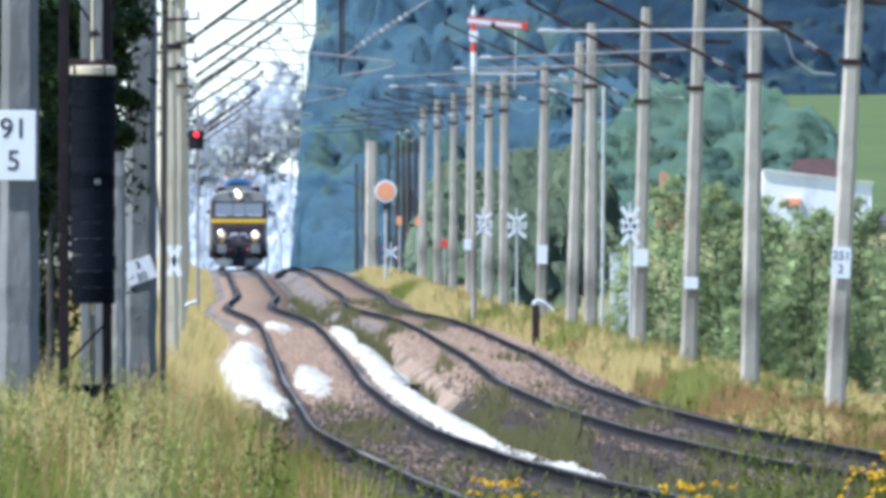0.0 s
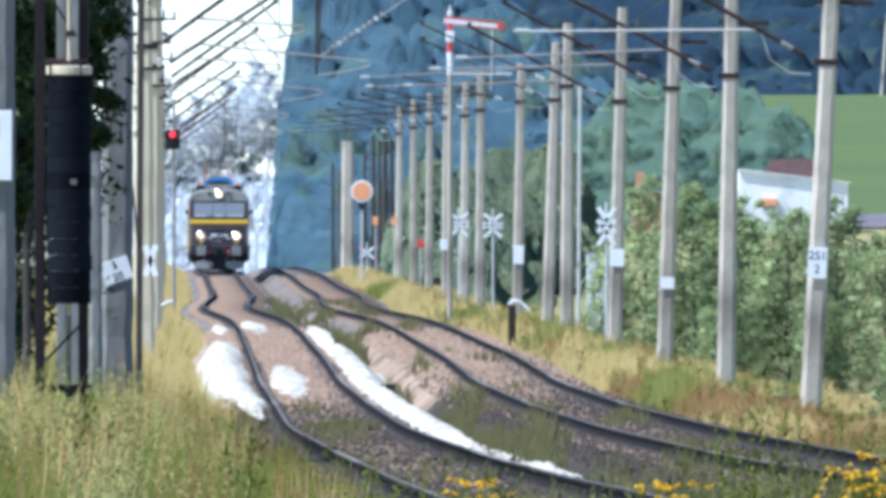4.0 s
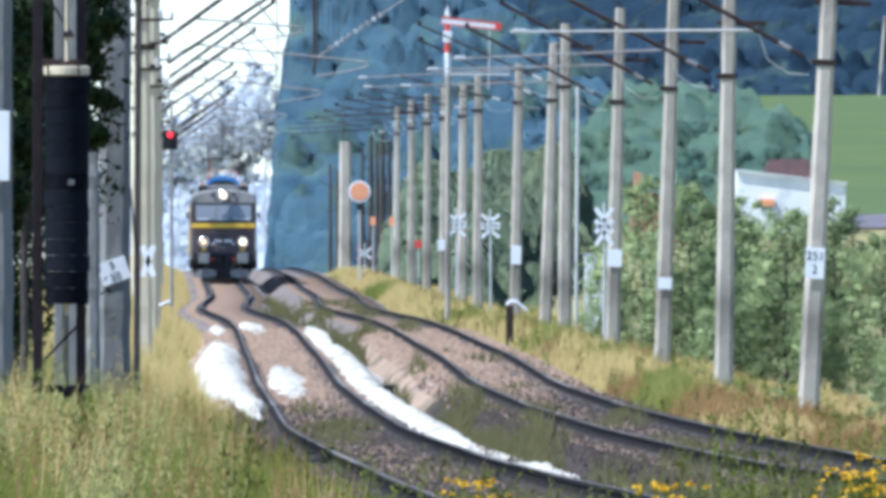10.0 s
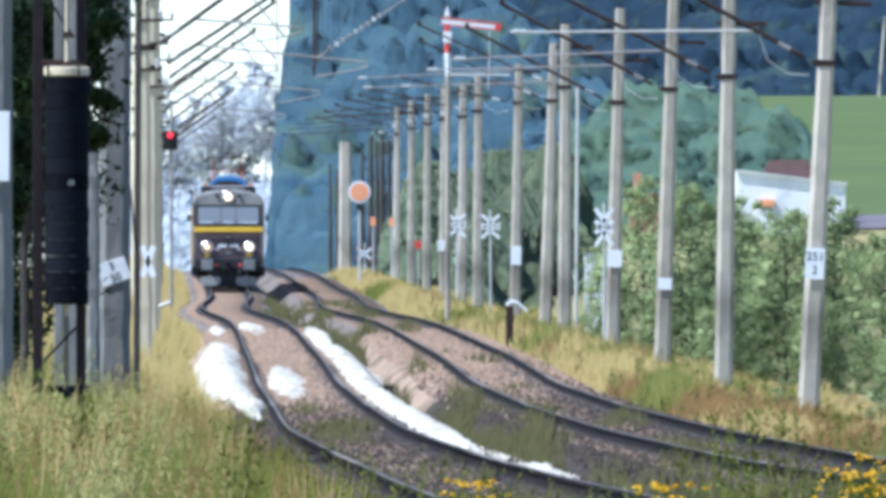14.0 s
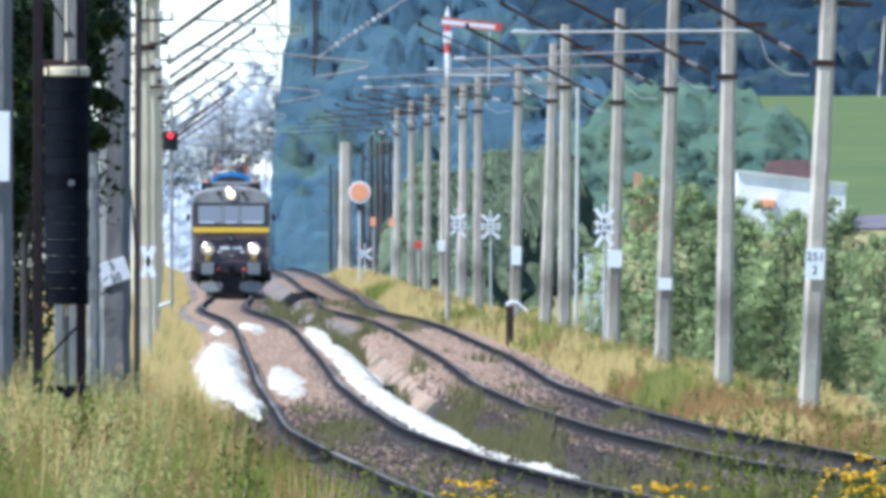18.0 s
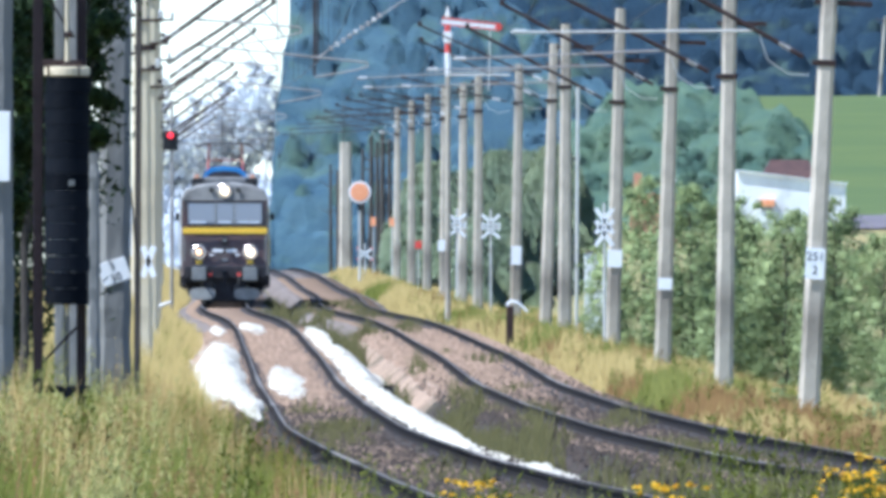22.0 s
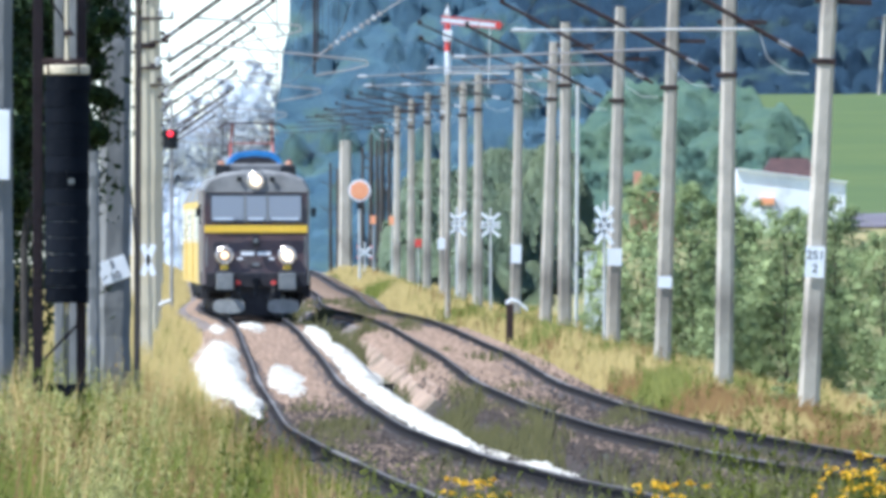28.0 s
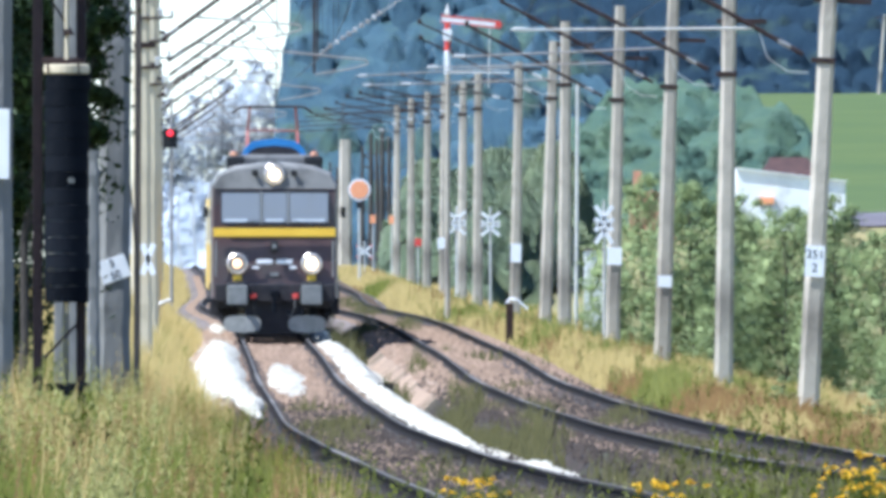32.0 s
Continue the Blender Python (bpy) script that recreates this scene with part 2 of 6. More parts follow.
def tube(bm, a, b, r0, r1=None, n=8, caps=True):
    """A round bar from a to b."""
    a, b = Vector(a), Vector(b)
    r1 = r0 if r1 is None else r1
    d = b - a
    q = d.to_track_quat("Z", "Y")
    rings = []
    for p, r in ((a, r0), (b, r1)):
        rings.append([bm.verts.new(p + q @ Vector((r * math.cos(2 * math.pi * i / n), r * math.sin(2 * math.pi * i / n), 0))) for i in range(n)])
    for i in range(n):
        bm.faces.new((rings[0][i], rings[0][(i + 1) % n], rings[1][(i + 1) % n], rings[1][i]))
    if caps:
        bm.faces.new(rings[0][::-1])
        bm.faces.new(rings[1])
    return bm


def path_tube(bm, pts, r, n=6):
    for a, b in zip(pts, pts[1:]):
        tube(bm, a, b, r, r, n, True)
    return bm


def lathe(bm, profile, n=24, m=None, axis="Z", caps=True):
    """Turn (radius, height) pairs round an axis."""
    rings = []
    for r, h in profile:
        ring = []
        for i in range(n):
            c, s = math.cos(2 * math.pi * i / n), math.sin(2 * math.pi * i / n)
            co = Vector((r * c, r * s, h)) if axis == "Z" else Vector((r * c, h, r * s))
            ring.append(bm.verts.new(m @ co if m is not None else co))
        rings.append(ring)
    for p, q in zip(rings, rings[1:]):
        for i in range(n):
            bm.faces.new((p[i], p[(i + 1) % n], q[(i + 1) % n], q[i]))
    if caps:
        bm.faces.new(rings[0][::-1])
        bm.faces.new(rings[-1])
    return bm


def loft(bm, rings, cap=True):
    """Skin closed rings of equal length."""
    rs = [[bm.verts.new(c) for c in r] for r in rings]
    n = len(rs[0])
    for p, q in zip(rs, rs[1:]):
        for i in range(n):
            bm.faces.new((p[i], p[(i + 1) % n], q[(i + 1) % n], q[i]))
    if cap:
        bm.faces.new(rs[0][::-1])
        bm.faces.new(rs[-1])
    return bm


def lettering(text, size, material, parent, m, name="lettering"):
    cu = bpy.data.curves.new("text", "FONT")
    cu.body, cu.size, cu.align_x, cu.align_y, cu.extrude = text, size, "CENTER", "CENTER", 0.002
    ob = bpy.data.objects.new("text", cu)
    scene.collection.objects.link(ob)
    bpy.context.view_layer.update()
    me = bpy.data.meshes.new_from_object(ob.evaluated_get(bpy.context.evaluated_depsgraph_get()))
    bpy.data.objects.remove(ob)
    bpy.data.curves.remove(cu)
    me.materials.clear()
    me.materials.append(material)
    out = share(name, me, parent, m)
    return out


def leaf_cloud(rng, centres, radii, count, size, flat=0.75, lobes=0.75, shingle=0.0):
    """Vertices and faces of small bent leaves scattered in uneven clumps."""
    k = len(centres)
    pick = rng.integers(0, k, count)
    d = rng.normal(size=(count, 3))
    d /= np.linalg.norm(d, axis=1)[:, None]
    rad = np.minimum(np.abs(rng.normal(0.6, 0.34, count)), 1.7)
    pos = np.asarray(centres)[pick] + d * (rad * np.asarray(radii)[pick])[:, None] * np.array([1, 1, flat])
    mid = np.mean(np.asarray(centres), axis=0)
    out = pos - mid
    out /= np.linalg.norm(out, axis=1)[:, None] + 1e-6
    soft = d * lobes + out * (1.25 - lobes) + np.array([0, 0, 0.12])
    soft /= np.linalg.norm(soft, axis=1)[:, None]
    n = soft * shingle + rng.normal(0, 0.6, (count, 3))
    n /= np.linalg.norm(n, axis=1)[:, None]
    u = np.cross(n, rng.normal(size=(count, 3)))
    u /= np.linalg.norm(u, axis=1)[:, None]
    w = np.cross(n, u)
    s = size * rng.uniform(0.6, 1.4, count)[:, None]
    v = np.stack([pos - u * s, pos + w * s * 0.45 + n * s * 0.18, pos + u * s, pos - w * s * 0.45 + n * s * 0.18], axis=1).reshape(-1, 3)
    i = np.arange(count)[:, None] * 4
    flip = (np.sum(np.cross(w, u) * soft, axis=1) < 0)[:, None]
    f = np.concatenate([np.where(flip, i + np.array([0, 2, 1]), i + np.array([0, 1, 2])), np.where(flip, i + np.array([0, 3, 2]), i + np.array([0, 2, 3]))], axis=1).reshape(-1, 3)
    return v, f, np.repeat(soft, 4, axis=0)


def cores(rng, centres, radii, k, lat=4, lon=6, rough=0.22):
    """Rough lumps that fill the inside of leaf clumps."""
    base = [(0, 0, 1.0)]
    for i in range(1, lat):
        a = math.pi * i / lat
        base += [(math.sin(a) * math.cos(2 * math.pi * j / lon), math.sin(a) * math.sin(2 * math.pi * j / lon), math.cos(a)) for j in range(lon)]
    base.append((0, 0, -1.0))
    tri = [(0, 1 + j, 1 + (j + 1) % lon) for j in range(lon)]
    for i in range(lat - 2):
        for j in range(lon):
            a, b = 1 + i * lon + j, 1 + i * lon + (j + 1) % lon
            tri += [(a, a + lon, b + lon), (a, b + lon, b)]
    e = 1 + (lat - 2) * lon
    tri += [(e + j, len(base) - 1, e + (j + 1) % lon) for j in range(lon)]
    base, tri = np.array(base), np.array(tri)
    n = len(centres)
    v = np.asarray(centres)[:, None] + base[None] * (np.asarray(radii) * k)[:, None, None] * rng.uniform(1 - rough, 1 + rough, (n, len(base), 1)) * np.array([1, 1, 0.8])
    f = tri[None] + (np.arange(n) * len(base))[:, None, None]
    cc = np.asarray(centres)
    out = cc - cc.mean(axis=0)
    out /= np.linalg.norm(out, axis=1)[:, None] + 1e-6
    nn = base[None] * 0.35 + out[:, None] * 0.6 + np.array([0, 0, 0.25])
    nn /= np.linalg.norm(nn, axis=2)[:, :, None] + 1e-6
    return v.reshape(-1, 3), f.reshape(-1, 3), nn.reshape(-1, 3)


def raw_mesh(name, v, f, material, normals=None):
    """A mesh of triangles from arrays."""
    me = bpy.data.meshes.new(name)
    v, f = np.asarray(v, dtype=np.float32), np.asarray(f, dtype=np.int32)
    me.vertices.add(len(v))
    me.vertices.foreach_set("co", v.ravel())
    me.loops.add(f.size)
    me.loops.foreach_set("vertex_index", f.ravel())
    me.polygons.add(len(f))
    me.polygons.foreach_set("loop_start", np.arange(0, f.size, 3, dtype=np.int32))
    me.update(calc_edges=True)
    me.materials.append(material)
    if normals is not None:
        me.polygons.foreach_set("use_smooth", np.ones(len(f), dtype=bool))
        me.normals_split_custom_set_from_vertices([tuple(q) for q in normals.tolist()])
    return me


# ================= the line =================
BEND = np.array([(0, 0), (135, 0), (205, 0.1), (262, -0.22), (326, -0.04), (443, 0.05), (500, 0.17), (524, 0.2), (568, 0.14), (595, -0.02), (632, -0.32), (672, -0.44), (714, -0.24),
                 (753, 0.08), (791, 0.26), (864, 0.36), (981, 0.36), (1070, 0.3), (1400, 0.3), (6000, 0.3)])
DROP = np.array([(-100, 1.5), (110, 1.45), (135, 1.5), (171, 1.73), (211, 1.93), (262, 2.0), (326, 2.1), (379, 2.04), (430, 1.72), (479, 1.6), (568, 1.31),
                 (674, 1.1), (734, 0.95), (864, 0.64), (933, 0.3), (981, 0.08), (1070, -0.2), (1150, -0.3), (1250, -0.2), (1400, 0.3), (1700, 2.0), (2500, 4.0), (6000, 6.0)])
_yy = np.arange(-100, 3000, 2.0)
_k = np.hanning(25) / np.hanning(25).sum()


def _smooth(knots):
    v = np.interp(_yy, knots[:, 0], knots[:, 1])
    return np.convolve(np.pad(v, 12, mode="edge"), _k, mode="valid")


_tx, _rz = 2.66 - 0.01412 * _yy + _smooth(BEND), EYE[2] - _smooth(DROP)
GAP = 4.05        # from one track's middle to the other's


def track_x(y):
    return np.interp(y, _yy, _tx)


def rail_z(y):
    return np.interp(y, _yy, _rz)


def sstep(a, b, v):
    t = np.clip((np.asarray(v, dtype=float) - a) / (b - a), 0, 1)
    return t * t * (3 - 2 * t)


def ground_z(x, y):
    """Height of the land."""
    x, y = np.asarray(x, dtype=float), np.asarray(y, dtype=float)
    u = x - track_x(y)
    z = rail_z(y) - 0.64
    z = z + 0.67 * (1 - sstep(-3.6, -1.9, u)) + 0.25 * (1 - sstep(-40, -6, u))
    z = z + 0.27 * sstep(5.7, 7.0, u) + (0.0 * u - 0.9 * sstep(7.2, 10.2, u) - 1.3 * sstep(10.5, 15, u)) * (1 - sstep(1150, 1350, y))
    hill = sstep(-12, 14, x)
    z = z + hill * (6.5 * sstep(1250, 1650, y) + 17.5 * sstep(1600, 2350, y) + 12 * sstep(2400, 3200, y))
    z = z + 0.05 * np.sin(x * 1.7 + y * 0.13) + 0.04 * np.sin(y * 0.41 + x)
    return z


def at(px, py, y):
    """A place at distance y from the direction in thousandths of a radian: right of and above the level line of sight."""
    return px * y / 1000, y, EYE[2] + py * y / 1000


# ================= ground, ballast, rails =================
def sheet(name, ys, us, height, material, base=None):
    """A grid along the line: distances ys, offsets us from the left track's middle."""
    Y, U = np.meshgrid(ys, us, indexing="ij")
    X = U + (track_x(Y) if base is None else 0)
    Z = height(X, Y)
    v = np.stack([X, Y, Z], -1).reshape(-1, 3)
    a, b = len(ys), len(us)
    i = (np.arange(a - 1)[:, None] * b + np.arange(b - 1)[None]).ravel()
    f = np.concatenate([np.stack([i, i + 1, i + b + 1], 1), np.stack([i, i + b + 1, i + b], 1)])
    return new(name, raw_mesh(name, v, f, material))


def build_ground():
    ys = np.concatenate([np.arange(-60, 100, 20), np.arange(100, 700, 4), np.arange(700, 1500, 12), np.arange(1500, 2600, 40), [2600, 2800, 3000, 3500, 4300, 4900]])
    us = np.concatenate([[-1500, -600, -250, -100, -50, -25, -14], np.arange(-9, 22, 0.5), [24, 27, 31, 36, 42, 50, 60, 75, 100, 150, 250, 600, 1500]])
    g = sheet("ground", ys, us, ground_z, M_EARTH)
    tagged(g, "dry summer grassland with straw and bare soil", "ground", kind="structure")
    fy = np.arange(1640, 2380, 20.0)
    fx = np.arange(24, 140, 4.0)
    f = sheet("meadow", fy, fx, lambda x, y: ground_z(x, y) + 0.15, M_FIELD, base=1)
    tagged(f, "bright green mown meadow on the hillside", "field", kind="structure")


def build_tracks():
    rng = np.random.default_rng(4)
    ys = np.concatenate([np.arange(70, 500, 1.0), np.arange(500, 1350, 4.0)])
    for k, c in enumerate((0.0, GAP)):
        def bed(x, y, c=c):
            d = np.abs(x - track_x(y) - c)
            return rail_z(y) - 0.17 - 0.42 * sstep(1.35, 2.0, d) + 0.025 * np.sin(y * 2.3 + x * 5) * np.sin(y * 1.1 - x * 3.7)
        us = np.array([-2.0, -1.8, -1.6, -1.4, -1.2, -0.9, -0.6, -0.3, 0, 0.3, 0.6, 0.9, 1.2, 1.4, 1.6, 1.8, 2.0]) + c
        tagged(sheet("ballast_bed", ys[ys >= 548], us, bed, M_GREYB), "grey-brown ballast beyond the crest, with shade and haze in its colour", "ballast", kind="structure")
        tagged(sheet("ballast_bed", ys[(ys >= (336 if k == 0 else 372)) & (ys <= 548)], us, bed, M_BALLAST), "pinkish brown crushed stone ballast under the rails", "ballast", kind="structure")
        tagged(sheet("ballast_bed", ys[ys <= (336 if k == 0 else 372)], us, bed, M_DIRTY), "old dark dirty ballast under the rails", "ballast", kind="structure")
        thing = empty("railway_track", pose(0, 0, 0), "worn steel railway track on weathered sleepers", "railway track", "two tracks of the line", "structure")
        prof = [(-0.07, -0.15), (0.07, -0.15), (0.07, -0.135), (0.012, -0.115), (0.012, -0.035), (0.036, -0.028), (0.036, -0.003), (0.016, 0.0), (-0.016, 0.0), (-0.036, -0.003), (-0.036, -0.028), (-0.012, -0.035), (-0.012, -0.115), (-0.07, -0.135)]
        ry = np.concatenate([np.arange(70, 1300, 5.0)])
        for o in (-0.753, 0.753):
            bm = bmesh.new()
            loft(bm, [[(track_x(y) + c + o + px, y, rail_z(y) + pz) for px, pz in prof] for y in ry])
            bm.faces.ensure_lookup_table()
            rail = part("rail", bm, [M_RAIL, M_RAILTOP], thing)
            for p in rail.data.polygons:
                if p.normal.z > 0.9 and p.center.z - rail_z(p.center.y) > -0.0012:
                    p.material_index = 1
        # Strips of stained ballast, widened to paint the shade beside each rail.
        for o in (-0.753, 0.753):
            wig = np.random.default_rng(31)
            yo = np.concatenate([np.arange(100, 520, 1.0), np.arange(520, 1250, 4.0)])
            e1, e2 = np.where(yo < 430, 0.5 if c == 0 else 0.75, 0.33 if c == 0 else 0.42) + 0.08 * np.abs(wig.normal(size=len(yo))), np.where(yo < 430, 0.36 if c == 0 else 0.55, 0.22 if c == 0 else 0.34) + 0.07 * np.abs(wig.normal(size=len(yo)))
            v, f = [], []
            for j, yv in enumerate(yo):
                x0 = track_x(yv) + c + o
                for q, dz in ((-e1[j], -0.01), (-0.09, 0.022), (0.09, 0.022), (e2[j], -0.01)):
                    v.append((x0 + q, yv, rail_z(yv) - 0.155 + dz - 0.42 * float(sstep(1.35, 2.0, abs(o + q)))))
            for j in range(len(yo) - 1):
                for i in range(3):
                    a = j * 4 + i
                    f += [(a, a + 1, a + 5), (a, a + 5, a + 4)]
            d = new("rail_dirt", raw_mesh("rail_dirt", v, f, M_OILSHADE))
            tagged(d, "oil-stained ballast along the rail with the rail's shade painted in", "ballast", kind="stuff")
        bm = bmesh.new()
        box(bm, -1.28, 1.28, -0.125, 0.125, -0.3, -0.145, 0.015)
        sl = finish(bm, "sleeper", M_SLEEPER)
        for j in range(280):
            y = 122 + j * 0.62
            share("sleeper", sl, thing, pose(track_x(y) + c, y, rail_z(y) + rng.normal(0, 0.004), 0, 0, rng.normal(0, 0.5)))
        vs, fs = [], []
        cube = np.array([(-1, -1, 0), (1, -1, 0), (1, 1, 0), (-1, 1, 0), (-1, -1, 1), (1, -1, 1), (1, 1, 1), (-1, 1, 1)], float)
        tri = np.array([(4, 5, 6), (4, 6, 7), (0, 1, 5), (0, 5, 4), (1, 2, 6), (1, 6, 5), (2, 3, 7), (2, 7, 6), (3, 0, 4), (3, 4, 7)])
        for j in range(1100):
            y = 122 + 280 * 0.62 + j * 0.62
            q = cube * np.array([1.28, 0.125, 0.15]) + np.array([track_x(y) + c, y, rail_z(y) - 0.295])
            fs.append(tri + 8 * j)
            vs.append(q)
        o = new("far_sleepers", raw_mesh("far_sleepers", np.concatenate(vs), np.concatenate(fs), M_SLEEPER))
        o.parent = thing
        tagged(o, kind="stuff")


def build_stones():
    """Loose ballast: small angular stones on both beds, and white limestone spilt along the rails."""
    rng = np.random.default_rng(8)
    octa = np.array([(1, 0.1, -0.5), (-1, -0.2, -0.5), (0.1, 1, -0.5), (-0.1, -1, -0.5), (0.1, 0.1, 0.9)], float)
    tri = np.array([(0, 2, 4), (2, 1, 4), (1, 3, 4), (3, 0, 4)])

    def scatter(name, x, y, z, size, material, label):
        n = len(x)
        a = rng.uniform(0, 2 * math.pi, n)
        q = np.zeros((n, 3, 3))
        q[:, 0, 0], q[:, 0, 1], q[:, 1, 0], q[:, 1, 1], q[:, 2, 2] = np.cos(a), -np.sin(a), np.sin(a), np.cos(a), 1
        v = octa[None] * rng.uniform(0.5, 1.2, (n, 5, 1)) * size[:, None, None]
        v = np.einsum("nij,nkj->nki", q, v) + np.stack([x, y, z], -1)[:, None]
        f = tri[None] + (np.arange(n) * 5)[:, None, None]
        return tagged(new(name, raw_mesh(name, v.reshape(-1, 3), f.reshape(-1, 3), material)), label, "stones", kind="stuff")

    n = 52000
    y = 120 + 426 * rng.uniform(0, 1, n) ** 1.6
    c = rng.choice([0.0, GAP], n)
    u = rng.uniform(-1.6, 1.6, n)
    ok = np.abs(np.abs(u) - 0.753) > 0.09
    y, c, u = y[ok], c[ok], u[ok]
    z = rail_z(y) - 0.15 - 0.42 * sstep(1.35, 2.0, np.abs(u))
    size = rng.uniform(0.025, 0.05, len(y)) * (1 + (y - 120) / 900)
    old = y + rng.normal(0, 22, len(y)) < np.where(c == 0, 338, 375)
    for sel, mt, lb in ((~old, M_STONE, "loose pinkish brown ballast stones between the rails"), (old, M_STONED, "loose dark dirty ballast stones between the rails")):
        scatter("loose_ballast", (track_x(y) + c + u)[sel], y[sel], z[sel], size[sel], mt, lb)

    def patch(name, y0, y1, inner, outer, lift, material, label, seed):
        """A spill with an uneven outline; inner and outer give offsets by distance."""
        ys = np.arange(y0, y1, 0.5)
        r2 = np.random.default_rng(seed)
        k1, k2 = np.hanning(61), np.hanning(41)
        wob = np.convolve(r2.normal(0, 0.5, len(ys) + 160), k1 / k1.sum() ** 0.6, mode="same")[80:-80] * 0.12
        wob2 = np.convolve(r2.normal(0, 0.5, len(ys) + 160), k2 / k2.sum() ** 0.6, mode="same")[80:-80] * 0.12
        end = np.clip(np.minimum(1, np.minimum(ys - y0, y1 - 0.5 - ys) / min(30.0, (y1 - y0) / 2.2)), 0, 1)
        lo, hi = inner(ys) + wob * 0.15, outer(ys) + wob2
        mid = (lo + hi) / 2
        lo, hi = mid + (lo - mid) * np.sqrt(end), mid + (hi - mid) * np.sqrt(end)
        v, f = [], []
        cols = 9
        for j, yv in enumerate(ys):
            for i in range(cols):
                s = i / (cols - 1)
                u = lo[j] + (hi[j] - lo[j]) * s
                d = abs(u)
                if u > 2:
                    d = abs(u - GAP)
                bedz = rail_z(yv) - 0.17 - 0.42 * float(sstep(1.35, 2.0, d))
                heap = lift * min(1.0, 4 * s * (1 - s) + 0.0) * end[j] ** 0.5
                v.append((track_x(yv) + u, yv, bedz - 0.02 + heap + (0.02 * r2.normal() if 0 < i < cols - 1 else -0.03)))
        for j in range(len(ys) - 1):
            for i in range(cols - 1):
                a = j * cols + i
                f += [(a, a + 1, a + cols + 1), (a, a + cols + 1, a + cols)]
        return tagged(new(name, raw_mesh(name, v, f, material)), label, "gravel", kind="stuff")

    n = 12000
    y = 200 + 300 * rng.uniform(0, 1, n)
    u = np.where(rng.uniform(0, 1, n) < 0.6, 1.0 + np.abs(rng.normal(0.3, 0.3, n)), -1.0 - np.abs(rng.normal(0.3, 0.5, n)))
    ok = (u > 0) | (y > 335)
    ok &= np.array([noise.noise(Vector((a / 0.5, b / 9.0, 3.3))) for a, b in zip(u, y)]) > 0.02
    y, u = y[ok], u[ok]
    z = rail_z(y) - 0.14 - 0.42 * sstep(1.35, 2.0, np.abs(u))
    scatter("white_stones", track_x(y) + u, y, z, rng.uniform(0.02, 0.045, len(y)), M_WHITE, "loose white limestone pieces beside the rails")

    lab = "sunlit bank of white limestone gravel beside the rail"
    patch("white_gravel", 232, 560, lambda y: np.interp(y, [200, 260, 330, 450], [1.05, 1.02, 0.95, 0.87]), lambda y: np.interp(y, [232, 262, 300, 340, 380, 420, 470], [1.35, 1.6, 1.95, 2.2, 2.2, 2.2, 2.1]), 0.15, M_WHITE, lab, 1)
    patch("white_gravel", 196, 224, lambda y: 1.05 + 0 * y, lambda y: 1.5 + 0 * y, 0.1, M_WHITE, lab, 2)
    patch("white_gravel", 300, 488, lambda y: -np.interp(y, [300, 340, 380, 410, 488], [1.2, 1.35, 1.75, 1.95, 2.05]), lambda y: -0.84 + 0 * y, 0.22, M_WHITE, lab, 3)
    patch("white_gravel", 352, 425, lambda y: -0.66 + 0 * y, lambda y: 0.3 + 0 * y, 0.1, M_WHITE, "white limestone gravel between the rails", 4)
    patch("white_gravel", 520, 585, lambda y: -0.67 + 0 * y, lambda y: 0.2 + 0 * y, 0.09, M_WHITE, "white limestone gravel between the rails", 5)
    patch("white_gravel", 515, 560, lambda y: -1.5 + 0 * y, lambda y: -0.93 + 0 * y, 0.12, M_WHITE, lab, 6)
    patch("white_gravel", 138, 153, lambda y: -1.68 + 0 * y, lambda y: -1.22 + 0 * y, 0.12, M_WHITE, lab, 8)
    patch("white_gravel", 138, 153, lambda y: -0.67 + 0 * y, lambda y: -0.25 + 0 * y, 0.08, M_WHITE, "white limestone gravel between the rails", 9)


# ================= masts =================
def pole_rings(w0, w1, h, depth=1.0):
    out = []
    rng = np.random.default_rng(int(w0 * 1000 + h * 10))
    for z in np.linspace(-0.6, h, 30):
        w = (w0 + (w1 - w0) * max(z, 0) / h) / 2 + rng.normal(0, 0.004)
        c = w * 0.42 + abs(rng.normal(0, 0.007))
        out.append([(-w, -w * depth + c, z), (-w + c, -w * depth, z), (w - c, -w * depth, z), (w, -w * depth + c, z), (w, w * depth - c, z), (w - c, w * depth, z), (-w + c, w * depth, z), (-w, w * depth - c, z)])
    return out


def insulator(bm, a, b, r=0.075):
    a, b = Vector(a), Vector(b)
    q = (b - a).to_track_quat("Z", "Y").to_matrix().to_4x4()
    L = (b - a).length
    prof = [(0.03, 0.0)]
    for i in range(5):
        z = L * (0.12 + 0.17 * i)
        prof += [(0.04, z - L * 0.05), (r, z), (0.04, z + L * 0.06)]
    prof.append((0.03, L))
    return lathe(bm, prof, 12, Matrix.Translation(a) @ q)


